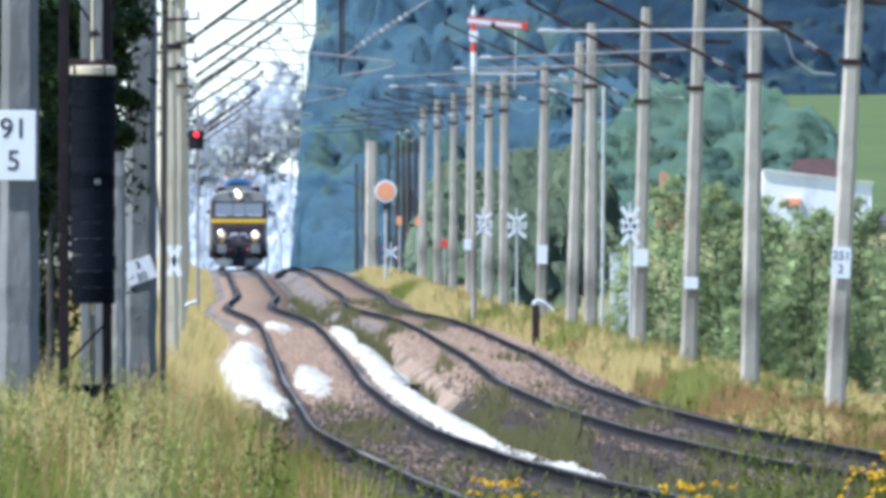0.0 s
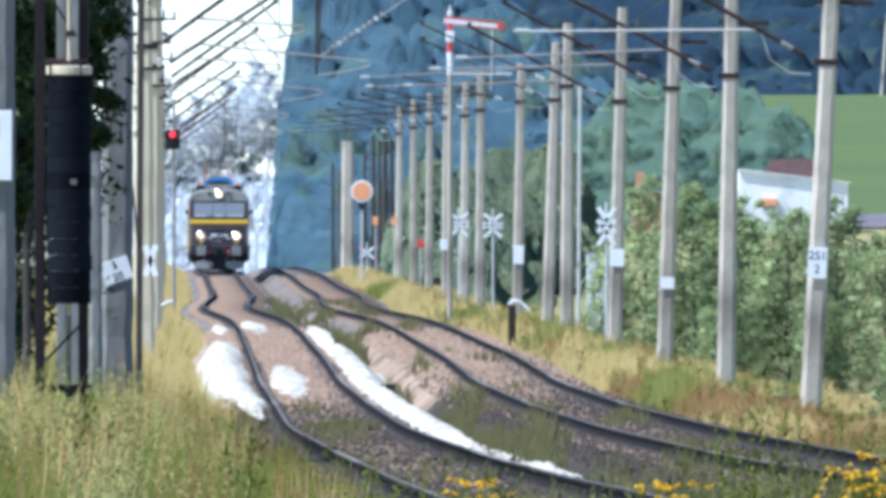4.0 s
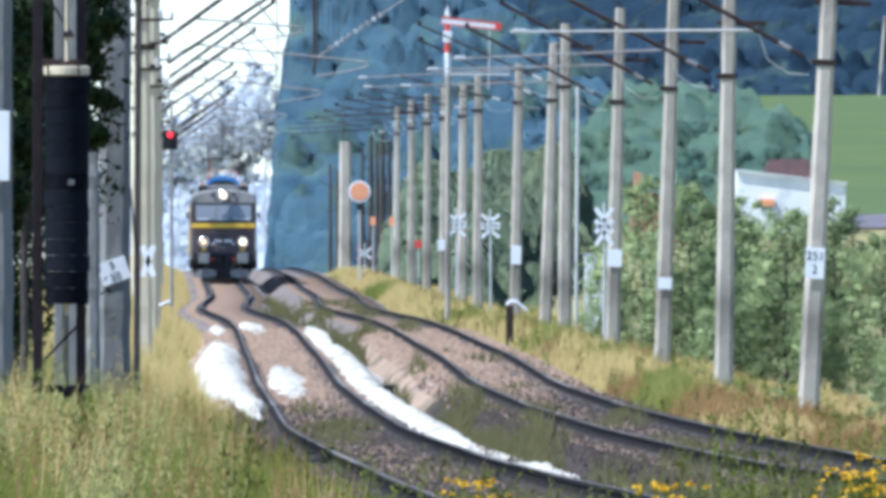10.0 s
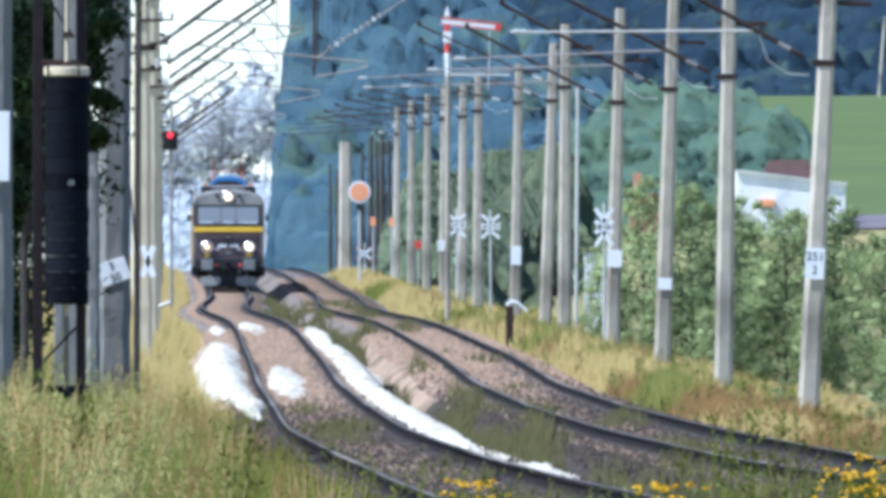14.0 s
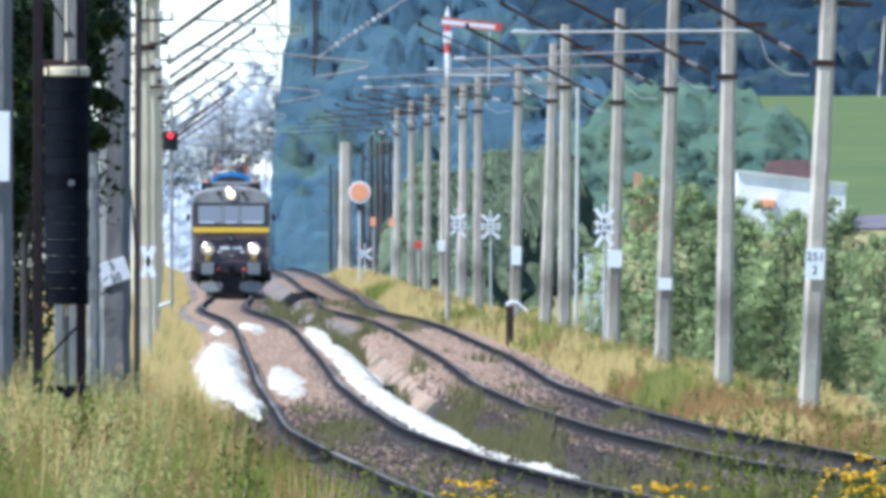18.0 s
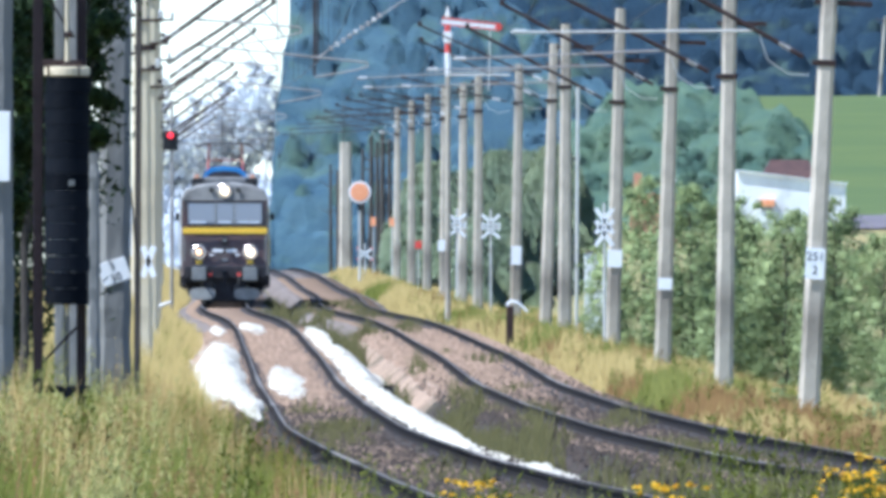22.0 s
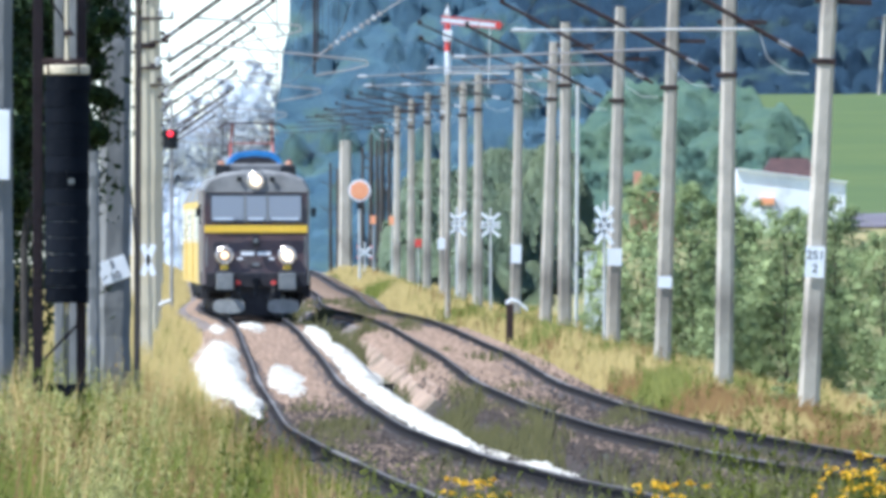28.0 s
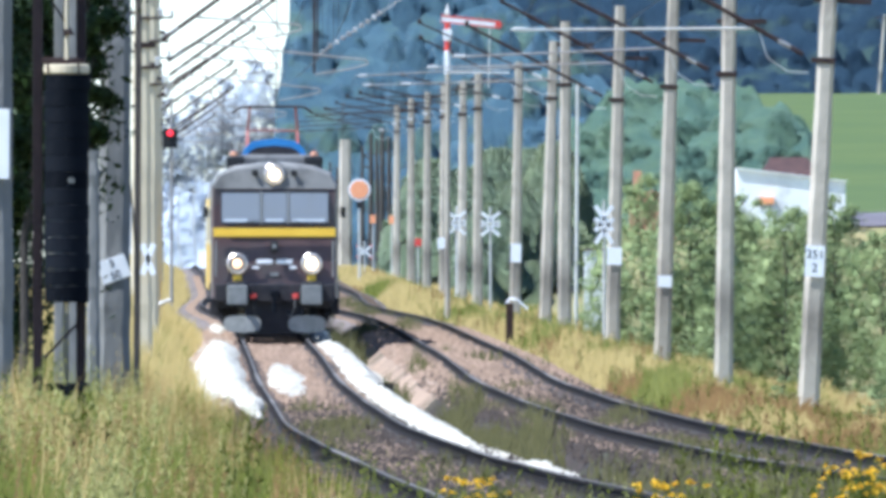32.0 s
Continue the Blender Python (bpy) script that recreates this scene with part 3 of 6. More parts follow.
def build_mast(name, label, side, reach, h, hb, w0, w1, material, group, rise=0.466, tip=(5.0, -0.35), arm=None):
    """A catenary mast; side -1 has its arm to the left, +1 to the right. hb: height of the lower bracket; rise: slope of the strut; tip: end of the steady arm."""
    t = empty(name, pose(0, 0, 0), label, "catenary mast", group)
    part("pole", loft(bmesh.new(), pole_rings(w0, w1, h)), material, t)
    s = side
    w = w0 + (w1 - w0) * hb / h
    bm = bmesh.new()
    box(bm, -w * 0.56, w * 0.56, -w * 0.56, w * 0.56, hb - 0.06, hb + 0.06, 0.01)
    box(bm, s * w * 0.5 - 0.12, s * w * 0.5 + 0.12, -0.05, 0.05, hb - 0.05, hb + 0.05, 0.01)
    part("lower_bracket", bm, M_RUST, t, "rusty steel clamp round the pole")
    bm = bmesh.new()
    zf = min(hb + 1.16, h - 0.3)
    box(bm, -0.28 if s < 0 else -0.85, 0.85 if s < 0 else 0.28, -0.06, 0.06, zf, zf + 0.1, 0.01)
    part("feeder_bracket", bm, M_RUST, t, "rusty feeder bracket")
    a, b = Vector((s * 0.25, 0, hb)), Vector((s * min(4.4, reach), 0, hb + rise * min(4.4, reach)))
    d = b - a
    part("strut", tube(bmesh.new(), a + d * 0.05, b, 0.045 if hb < 8 else 0.028, 0.045 if hb < 8 else 0.028), M_RUST, t)
    part("insulator", insulator(bmesh.new(), a + d * 0.11, a + d * 0.18, 0.05), M_PORC, t, "white porcelain insulator")
    c0 = a + d * 0.28
    c1 = Vector((s * (reach + 0.3), 0, c0.z - 0.28)) if s < 0 else Vector((tip[0], 0, c0.z + tip[1]))
    part("registration_arm", tube(bmesh.new(), c0, c1, 0.024, 0.02), arm or M_ARM, t, "slim steady arm")
    e0, e1 = a + d * 0.62, Vector((s * (reach - 0.2), 0, hb + 0.2))
    if s > 0:
        part("steady_stay", tube(bmesh.new(), e0, e1, 0.022, 0.022, 6), M_ARM, t)
    if s > 0:
        part("steady_hook", path_tube(bmesh.new(), [c1, c1 + Vector((0.03, 0, -0.1)), c1 + Vector((-0.35, 0, -0.2)), c1 + Vector((-1.2, 0, -0.34))], 0.02, 6), M_GALVD, t, "dull hooked steady arm")
        for dz, ln in ((0.55, 0.42), (-0.45, 0.35), (1.6, 0.5)):
            sp = part("side_bracket", box(bmesh.new(), -0.12, ln, -0.2, -0.14, hb + dz - 0.03, hb + dz + 0.03, 0.01), M_RUST, t)
            part("pin_insulator", insulator(bmesh.new(), (ln - 0.04, -0.17, hb + dz + 0.03), (ln - 0.04, -0.17, hb + dz + 0.22), 0.06), M_PORC, sp, "white pin insulator")
    bm = bmesh.new()
    pts = [a + d * 0.27 + Vector((0, 0, 0)), a + d * 0.22 + Vector((0, 0, -0.45)), a + d * 0.12 + Vector((0, 0, -0.5)), a + d * 0.02 + Vector((0, 0, -0.3))]
    path_tube(bm, pts, 0.009, 5)
    part("jumper_wire", bm, M_GALV, t, "hanging pale jumper wire")
    f0 = b + Vector((0, 0, 0.12))
    part("messenger_clamp", box(bmesh.new(), f0.x - 0.06, f0.x + 0.06, -0.05, 0.05, f0.z - 0.16, f0.z + 0.0, 0.02), M_RUST, t)
    if s < 0 and arm is not M_RUST:
        part("droparm_insulator", insulator(bmesh.new(), c1 + Vector((-s * 0.32, 0, 0.02)), c1 + Vector((-s * 0.05, 0, 0.02)), 0.04), M_PORC, t, "white porcelain insulator")
    return t


def plate(thing, x, y, z, w, h, lines, size, lean=0.0):
    m = pose(x, y, z, 0, lean, 0)
    bm = bmesh.new()
    box(bm, -w / 2, w / 2, -0.006, 0.006, -h / 2, h / 2, 0.004, m)
    p = part("number_plate", bm, M_SIGN, thing, "white enamel plate with black figures")
    n = len(lines)
    for i, tx in enumerate(lines):
        dz = (n - 1) / 2 * size * 1.12 - i * size * 1.12
        lettering(tx, size, M_BLACK, p, m @ pose(0, -0.0085, dz, 90, 0, 0), "figures")
    return p


def build_masts():
    grey = "tall tapered grey concrete mast with a rusty cantilever arm"
    far_verge, near_verge = "masts along the far verge", "masts along the near verge"
    right = [build_mast("catenary_mast", grey, -1, 6.0, 10.05, 7.35, 0.45, 0.29, M_CONC, far_verge, arm=M_GALV),
             build_mast("catenary_mast", grey, -1, 6.0, 10.05, 7.35, 0.45, 0.29, M_CONC, far_verge),
             build_mast("catenary_mast", "tall grey concrete mast with brackets near its top", -1, 6.0, 10.05, 8.15, 0.45, 0.29, M_CONC, far_verge, 0.42, arm=M_GALVD),
             build_mast("catenary_mast", "tall grey concrete mast with arms level with its top", -1, 6.0, 10.05, 8.6, 0.45, 0.29, M_CONC, far_verge, 0.2, arm=M_RUST)]
    left = build_mast("catenary_mast", "tapered concrete mast with cantilever arm beside the track", 1, 3.1, 9.3, 6.7, 0.4, 0.28, M_CONCD, near_verge, 0.63)
    creamy = "cream weathered mast crowded with brackets and insulators"
    cream = [build_mast("catenary_mast", creamy, 1, 3.1, 9.3, 6.7, 0.38, 0.28, M_CREAM, near_verge, 0.66, (3.2, -0.17)),
             build_mast("catenary_mast", creamy, 1, 3.1, 9.3, 6.7, 0.38, 0.28, M_CREAM, near_verge, 0.6, (5.0, -0.4))]
    slots = [404, 462, 521, 584, 612, 672, 765, 826, 868, 922, 980, 1040, 1105]
    off = [10.27, 10.15, 10.12, 10.4, 9.8, 10.6, 10.7, 10.1, 10.05, 10.02, 10.03, 10.08, 10.1, 10.1, 10.1, 10.1]
    lean = [2.9, 0.9, 1.8, 1.4, 0.2, 1.8, 1.0, 0.2, 0.3, 0.2, 0.3, 0, 0.3, 0, 0.2, 0]
    lift = [0, 0, 0.13, 0.16] + [0] * 12
    made = []
    for i, (y, o, a) in enumerate(zip(slots, off, lean)):
        x = track_x(y) + o
        m = pose(x, y, ground_z(x, y) - 0.05 + lift[i], 0, a, 0)
        k = 0 if i < 1 else 1 if i < 4 else 2 if i < 6 else 3
        if i in (0, 1, 4, 6):
            right[k].matrix_basis = m
            made.append(right[k])
        else:
            made.append(copy_thing(right[k], m))
    plate(made[0], -0.02, -0.25, 3.35, 0.38, 0.62, ["251", "2"], 0.24)
    plate(made[2], 0.0, -0.25, 2.35, 0.36, 0.3, [], 0.2)
    plate(made[3], 0.0, -0.25, 2.85, 0.42, 0.5, [], 0.2)
    plate(made[6], 0.0, -0.245, 2.85, 0.4, 0.7, [], 0.2)
    plate(made[9], 0.0, -0.245, 2.85, 0.55, 0.5, [], 0.2)
    lslots = [192, 236, 412, 470, 530, 592, 655, 720, 785, 850, 915, 980, 1045, 1110]
    loff = [-4.30, -3.1, -2.95] + [-2.9] * 11
    for i, (y, o) in enumerate(zip(lslots, loff)):
        x = track_x(y) + o
        m = pose(x, y, ground_z(x, y) - 0.05, 0, (0.3, 0.6, -0.2)[i] if i < 3 else 0, 0)
        src = left if i < 2 else cream[i % 2]
        if i in (0, 2, 3):
            src.matrix_basis = m
            made.append(src)
        else:
            made.append(copy_thing(src, m))
    n = len(slots)
    plate(made[n], -0.05, -0.235, 3.13, 0.42, 0.66, ["91", "5"], 0.27)
    plate(made[n + 1], 0.0, -0.21, 2.22, 0.34, 0.27, ["5", "50"], 0.125, -20)
    return made


def build_tension_weight():
    """Stack of weights that keeps the wire taut, between two guide posts."""
    y = 182.0
    s = 35930 / y
    x = (118 - 784) / s
    t = empty("tensioning_weight", pose(x, y, EYE[2] - 1.2), "black cast-iron tensioning weight stack hung between dark steel guide posts", "tensioning weight")
    z0, z1 = (482 - 538) / s + 1.2, (482 - 134) / s + 1.2
    z0 = 1.2 - 56 / s
    n = 14
    hh = (z1 - z0) / n
    bm = bmesh.new()
    lathe(bm, [(0.196, 0.001), (0.2, 0.006), (0.2, hh - 0.006), (0.196, hh - 0.001)], 28)
    for v in bm.verts:
        if v.co.y > 0.03 and abs(v.co.x) < 0.03:
            v.co.y -= 0.05
    disc = finish(bm, "weight_disc", M_DARK)
    rng = np.random.default_rng(2)
    for i in range(n):
        share("weight_disc", disc, t, pose(rng.normal(0, 0.005), 0, z0 + i * hh, 0, 0, rng.uniform(-14, 14)))
    part("top_plate", lathe(bmesh.new(), [(0.195, z1 + 0.003), (0.205, z1 + 0.012), (0.205, z1 + 0.075), (0.19, z1 + 0.085)], 28), M_CREAM, t, "cream painted top plate")
    bm = bmesh.new()
    tube(bm, (0, 0, z0 - 0.1), (0, 0, z1 + 1.6), 0.018)
    part("hanger_rod", bm, M_CREAM, t)
    part("shackle", box(bmesh.new(), -0.05, 0.06, -0.03, 0.03, z1 + 0.085, z1 + 0.13, 0.008), M_RUST, t)
    part("rod_clamp", box(bmesh.new(), -0.03, 0.05, -0.05, 0.05, z1 + 0.35, z1 + 0.4, 0.008), M_RUST, t)
    part("yoke_bar", box(bmesh.new(), -0.22, 0.17, 0.06, 0.14, z1 + 0.09, z1 + 0.15, 0.01), M_RUST, t, "rusty bar above the weights")
    for px in (-0.165, 0.105):
        part("cap_strap", box(bmesh.new(), px - 0.012, px + 0.012, -0.212 + abs(px) * 0.35, -0.16, z1 + 0.005, z1 + 0.085), M_RUST, t, "dark strap across the cap")
    for px in (0.03, 0.06):
        part("casting_mark", box(bmesh.new(), px - 0.009, px + 0.009, -0.206, -0.19, z1 - 0.98, z1 - 0.93, 0.003), M_STEP, t, "small pale casting mark")
    for px, r, nm in ((-0.262, 0.045, "guide_post"), (0.125, 0.045, "guide_post")):
        yy = 0.12 if px < 0 else 0.245
        bm = bmesh.new()
        box(bm, px - r, px + r, yy - 0.03, yy + 0.03, -0.5, 4.2, 0.008)
        part(nm, bm, M_ROD, t, "dark steel channel guide post")
    part("lattice_brace", path_tube(bmesh.new(), [(-0.2, 0.2, z1 + 0.75), (0.06, 0.2, z1 + 0.35)], 0.012), M_ROD, t)
    part("lattice_brace", path_tube(bmesh.new(), [(-0.2, 0.2, 0.42), (0.09, 0.2, 0.72)], 0.014), M_ROD, t)
    bm = bmesh.new()
    box(bm, -0.19, 0.2, 0.17, 0.3, 0.12, 0.19, 0.01)
    box(bm, -0.04, 0.05, 0.16, 0.31, 0.08, 0.19, 0.02)
    part("lower_crossbar", bm, M_DARK, t)
    # pale concrete post behind the stack
    x2, y2 = (118 - 784) * 200 / 35930, 200.0
    q = empty("concrete_post", pose(x2, y2, ground_z(x2, y2) - 0.05), "pale ribbed concrete post behind the weights", "post")
    bm = bmesh.new()
    for a, b in ((-0.12, -0.03), (0.03, 0.12)):
        box(bm, a, b, -0.1, 0.1, -0.3, 5.2, 0.012)
    box(bm, -0.03, 0.03, -0.05, 0.05, -0.3, 5.2)
    part("shaft", bm, M_CONCD, q)
    x3, y3 = (165 - 784) * 214 / 35930, 214.0
    q = empty("concrete_post", pose(x3, y3, ground_z(x3, y3) - 0.05), "slim pale concrete post among weeds", "post")
    part("shaft", loft(bmesh.new(), pole_rings(0.16, 0.12, 3.2)), M_CONCD, q)
    # brown steel post close behind the numbered mast
    x4, y4 = (241 - 784) * 250 / 35930, 250.0
    q = empty("steel_post", pose(x4, y4, ground_z(x4, y4) - 0.05, 0, 0.3, 0), "weathered brown post with a hanging cable", "post")
    bm = bmesh.new()
    box(bm, -0.04, 0.04, -0.04, 0.04, -0.3, 6.0, 0.01)
    part("shaft", bm, M_BARK, q)
    bm = bmesh.new()
    path_tube(bm, [(-0.3, -0.3, 6.0), (-0.2, -0.3, 4.4), (-0.06, -0.2, 3.1), (-0.02, -0.1, 2.6)], 0.014)
    part("cable", bm, M_BLACK, q)


def build_wires():
    for c in (0.0, GAP):
        for nm, hh, r, sag in (("contact_wire", 5.6, 0.005, 0.02), ("messenger_wire", 7.3, 0.0045, 0.7)):
            bm = bmesh.new()
            ys = np.arange(60, 1300, 10.0)
            pts = []
            for y in ys:
                ph = ((y - 404) / 59.0) % 1.0
                pts.append((track_x(y) + c + 0.15 * math.sin(y / 37.0), y, rail_z(y) + hh - sag * 4 * ph * (1 - ph)))
            for a, b in zip(pts, pts[1:]):
                tube(bm, a, b, r, r, 5, False)
            t = new("overhead_" + nm, finish(bm, nm, M_WIRE))
            tagged(t, "thin dark overhead wire strung above the rails", "overhead wire", "overhead wires")
        bm = bmesh.new()
        for y in np.arange(300, 1200, 9.8):
            ph = ((y - 404) / 59.0) % 1.0
            x = track_x(y) + c + 0.15 * math.sin(y / 37.0)
            tube(bm, (x, y, rail_z(y) + 5.6), (x, y, rail_z(y) + 7.3 - 0.7 * 4 * ph * (1 - ph)), 0.003, 0.003, 4, False)
        tagged(new("wire_droppers", finish(bm, "wire_droppers", M_WIRE)), "thin vertical droppers between the overhead wires", "wire dropper", kind="stuff")


def build_hanger():
    """Dark drop bars with a string of insulators in the overhead line."""
    y = 471.0
    k = y / 35930
    t = empty("insulator_string", pose(0, y, 0), "dark drop bars with a slanting insulator string overhead", "insulator string")
    for px, y0, y1, r in ((556, -60, 132, 0.03), (562, -60, 110, 0.02), (490, -60, 70, 0.015)):
        part("drop_bar", tube(bmesh.new(), ((px - 784) * k, 0, EYE[2] + (482 - y1) * k), ((px - 784) * k, 0, EYE[2] + (482 - y0) * k), r, r, 8), M_RUST, t)
    a, b = Vector(((562 - 784) * k, 0, EYE[2] + (482 - 100) * k)), Vector(((760 - 784) * k, 0, EYE[2] + (482 + 32) * k))
    part("tie_wire", tube(bmesh.new(), a, b, 0.012, 0.012, 6), M_ARM, t)
    for i in range(9):
        p = a.lerp(b, 0.12 + 0.055 * i)
        q = (b - a).to_track_quat("Z", "Y").to_matrix().to_4x4()
        part("insulator_disc", lathe(bmesh.new(), [(0.02, -0.04), (0.065, -0.02), (0.07, 0.0), (0.02, 0.03)], 12, Matrix.Translation(p) @ q), M_PORC if i % 3 == 1 else M_ARM, t)


# ================= signals and signs =================
def build_signals():
    # red light signal left of the line
    y = 705.0
    x = (301 - 784) * y / 35930
    z = EYE[2] + (482 - 247) * y / 35930
    g = float(ground_z(x, y))
    t = empty("light_signal", pose(x, y, g), "black railway light signal showing red on a grey post", "railway signal")
    h = z - g
    part("post", tube(bmesh.new(), (0.05, 0.1, -0.3), (0.05, 0.1, h + 1.4), 0.06, 0.05, 10), M_GALVD, t)
    part("backplate", box(bmesh.new(), -0.26, 0.26, -0.02, 0.05, -0.36 + h, 0.32 + h, 0.03), M_BLACK, t, "black backplate")
    part("lamp_hood", lathe(bmesh.new(), [(0.15, -0.22), (0.16, -0.02), (0.13, -0.02), (0.13, -0.22), (0.15, -0.22)], 20, pose(0, 0, h + 0.17), "Y", False), M_BLACK, t)
    part("lens", lathe(bmesh.new(), [(0.1, -0.05), (0.09, -0.08), (0.05, -0.1)], 20, pose(0, 0, h + 0.17), "Y"), M_REDLAMP, t, "glowing red lens")
    part("lower_lens", lathe(bmesh.new(), [(0.09, -0.03), (0.08, -0.05)], 16, pose(0, 0, h - 0.18), "Y"), M_BLACK, t, "dark unlit lens")
    # semaphore
    y = 622.0
    s = 35930 / y
    x = (792 - 784) / s
    g = float(ground_z(x, y))
    t = empty("semaphore_signal", pose(x, y, g), "old red and white semaphore signal with its arm level", "railway signal")
    arm = EYE[2] + (482 - 38) / s - g
    part("mast", tube(bmesh.new(), (0, 0, -0.3), (0, 0, arm - 1.65), 0.09, 0.075, 10), M_CONC, t, "grey tubular mast")
    z = arm - 1.65
    for hgt, mt in ((0.7, M_SIGN), (0.3, M_RED), (0.18, M_SIGN), (0.47, M_RED)):
        part("mast_band", tube(bmesh.new(), (0, 0, z), (0, 0, z + hgt), 0.085, 0.085, 10), mt, t, "painted band")
        z += hgt
    part("finial", lathe(bmesh.new(), [(0.03, z), (0.07, z + 0.1), (0.09, z + 0.22), (0.04, z + 0.36), (0.01, z + 0.5)], 12), M_GALV, t)
    tilt = pose(0, 0, arm, 0, 6, 0)
    a = part("signal_arm", box(bmesh.new(), -0.18, 1.55, -0.14, -0.11, -0.09, 0.12, 0.01, tilt), M_SIGN, t, "white arm edged in red")
    part("arm_stripe", box(bmesh.new(), -0.2, 1.6, -0.146, -0.142, 0.075, 0.13, 0, tilt), M_RED, a)
    part("arm_stripe", box(bmesh.new(), -0.2, 1.6, -0.146, -0.142, -0.1, -0.06, 0, tilt), M_RED, a)
    part("arm_tip", lathe(bmesh.new(), [(0.1, -0.15), (0.12, -0.13), (0.1, -0.105)], 20, tilt @ pose(1.56, 0, 0.01), "Y"), M_RED, a, "round red tip")
    part("lamp_box", box(bmesh.new(), -0.13, 0.13, -0.24, -0.09, arm - 0.62, arm - 0.3, 0.02), M_SIGN, t, "white lamp case")
    part("pull_rod", tube(bmesh.new(), (1.3, -0.1, arm), (1.25, -0.1, arm - 2.1), 0.02, 0.02, 6), M_GALV, t)
    part("crossbar", tube(bmesh.new(), (0.0, -0.1, arm - 1.62), (1.9, -0.1, arm - 1.62), 0.03, 0.03, 6), M_GALV, t)
    # orange warning disc
    y = 945.0
    s = 35930 / y
    x = (636 - 784) / s
    g = float(ground_z(x, y))
    t = empty("warning_disc_signal", pose(x, y, g), "round orange warning disc with white rim on a post", "railway signal")
    h = EYE[2] + (482 - 339) / s - g
    part("post", tube(bmesh.new(), (0, 0.06, -0.3), (0, 0.06, h + 0.1), 0.06, 0.05, 10), M_GALV, t)
    part("rim", lathe(bmesh.new(), [(0.5, 0.0), (0.52, -0.015), (0.52, -0.025), (0.4, -0.03)], 32, pose(0, 0, h), "Y"), M_SIGN, t, "white rim")
    part("disc", lathe(bmesh.new(), [(0.43, -0.02), (0.43, -0.036), (0.3, -0.04)], 32, pose(0, 0, h), "Y"), M_ORANGE, t, "orange disc")
    part("lamp", box(bmesh.new(), -0.12, 0.12, -0.2, 0.1, h - 0.85, h - 0.55, 0.02), M_BLACK, t, "black lamp case")
    # level crossing crosses
    def cross(px, py, y, twin, label, steep=38, size=0.46, post=True):
        s = 35930 / y
        x = (px - 784) / s
        g = float(ground_z(x, y))
        t = empty("crossing_sign", pose(x, y, g), label, "road sign", "level crossing crosses")
        z = EYE[2] + (482 - py) / s - g
        if post:
            part("post", tube(bmesh.new(), (0, 0.05, -0.3), (0, 0.05, z + 0.5), 0.045, 0.04, 8), M_GALV, t)
        else:
            part("clamp", box(bmesh.new(), -0.05, 0.05, 0.0, 0.12, z - 0.06, z + 0.06, 0.01), M_RUST, t)
        for k in range(2 if twin else 1):
            for a in (steep, -steep):
                bm = bmesh.new()
                m = pose(0, 0, z - 0.34 * k, 0, a, 0)
                box(bm, -size, size, -0.012, 0.012, -0.06, 0.06, 0.006, m)
                b = part("cross_board", bm, M_SIGN, t, "white board with red tips")
                for sx in (-1, 1) if post and not twin else ():
                    part("red_tip", box(bmesh.new(), sx * size * 0.94 - 0.035, sx * size * 0.94 + 0.035, -0.02, -0.015, -0.063, 0.063, 0, m), M_RED, b)
        return t
    cross(1069, 390, 560.0, True, "white crossing sign with twin crossed boards by the mast", 56, 0.42)
    cross(808, 390, 800.0, True, "faded twin crossed boards at the level crossing")
    cross(868, 392, 800.0, True, "faded twin crossed boards at the level crossing")
    cross(262, 462, 411.72, False, "narrow white crossed boards clamped to the mast", 70, 0.33, False)
    cross(645, 448, 980.0, False, "faded white crossing board far along the line")
    # small boards far along the line
    for px, py, y, w, h, mt, nm, lb in ((660, 391, 1010.0, 0.26, 0.42, M_ORANGE, "marker_board", "small orange marker board on a thin post"), (693, 392, 1030.0, 0.26, 0.42, M_ORANGE, "marker_board", "small orange marker board on a thin post"),
                                        (740, 432, 900.0, 0.3, 0.34, M_RED, "stop_board", "small red board on a thin post")):
        k = y / 35930
        x = (px - 784) * k
        g = float(ground_z(x, y))
        z = EYE[2] + (482 - py) * k - g
        t = empty(nm, pose(x, y, g), lb, "railway sign", "small boards along the line")
        part("post", tube(bmesh.new(), (0, 0.04, -0.2), (0, 0.04, z + h / 2), 0.03, 0.03, 8), M_GALV, t)
        part("board", box(bmesh.new(), -w / 2, w / 2, -0.012, 0.012, z - h / 2, z + h / 2, 0.01), mt, t)
    y = 705.0
    k = y / 35930
    x = (1019 - 784) * k
    g = float(ground_z(x, y))
    t = empty("slim_post", pose(x, y, g, 0, 0.4, 0), "slim blue-grey steel post behind the masts", "post")
    part("shaft", tube(bmesh.new(), (0, 0, -0.3), (0, 0, EYE[2] + (482 - 150) * k - g), 0.07, 0.055, 8), M_GALV, t)
    # marker post in the verge
    y = 520.0
    s = 35930 / y
    x = (902 - 784) / s
    g = float(ground_z(x, y))
    t = empty("marker_post", pose(x, y, g), "short brown post with a bent white top in dry grass", "post")
    z = EYE[2] + (482 - 540) / s - g
    part("stump", box(bmesh.new(), -0.1, 0.1, -0.1, 0.1, -0.2, z, 0.02), M_RUST, t)
    bm = bmesh.new()
    path_tube(bm, [(-0.08, 0, z), (0.0, 0, z + 0.12), (0.2, 0, z + 0.08), (0.45, 0, z - 0.15)], 0.035, 8)
    part("bent_top", bm, M_SIGN, t, "white painted bent top")
    # small trackside box in the white gravel
    y = 372.0
    x = (684 - 784) * y / 35930
    t = empty("track_box", pose(x, y, rail_z(y) - 0.22), "small black trackside box on the gravel", "trackside box")
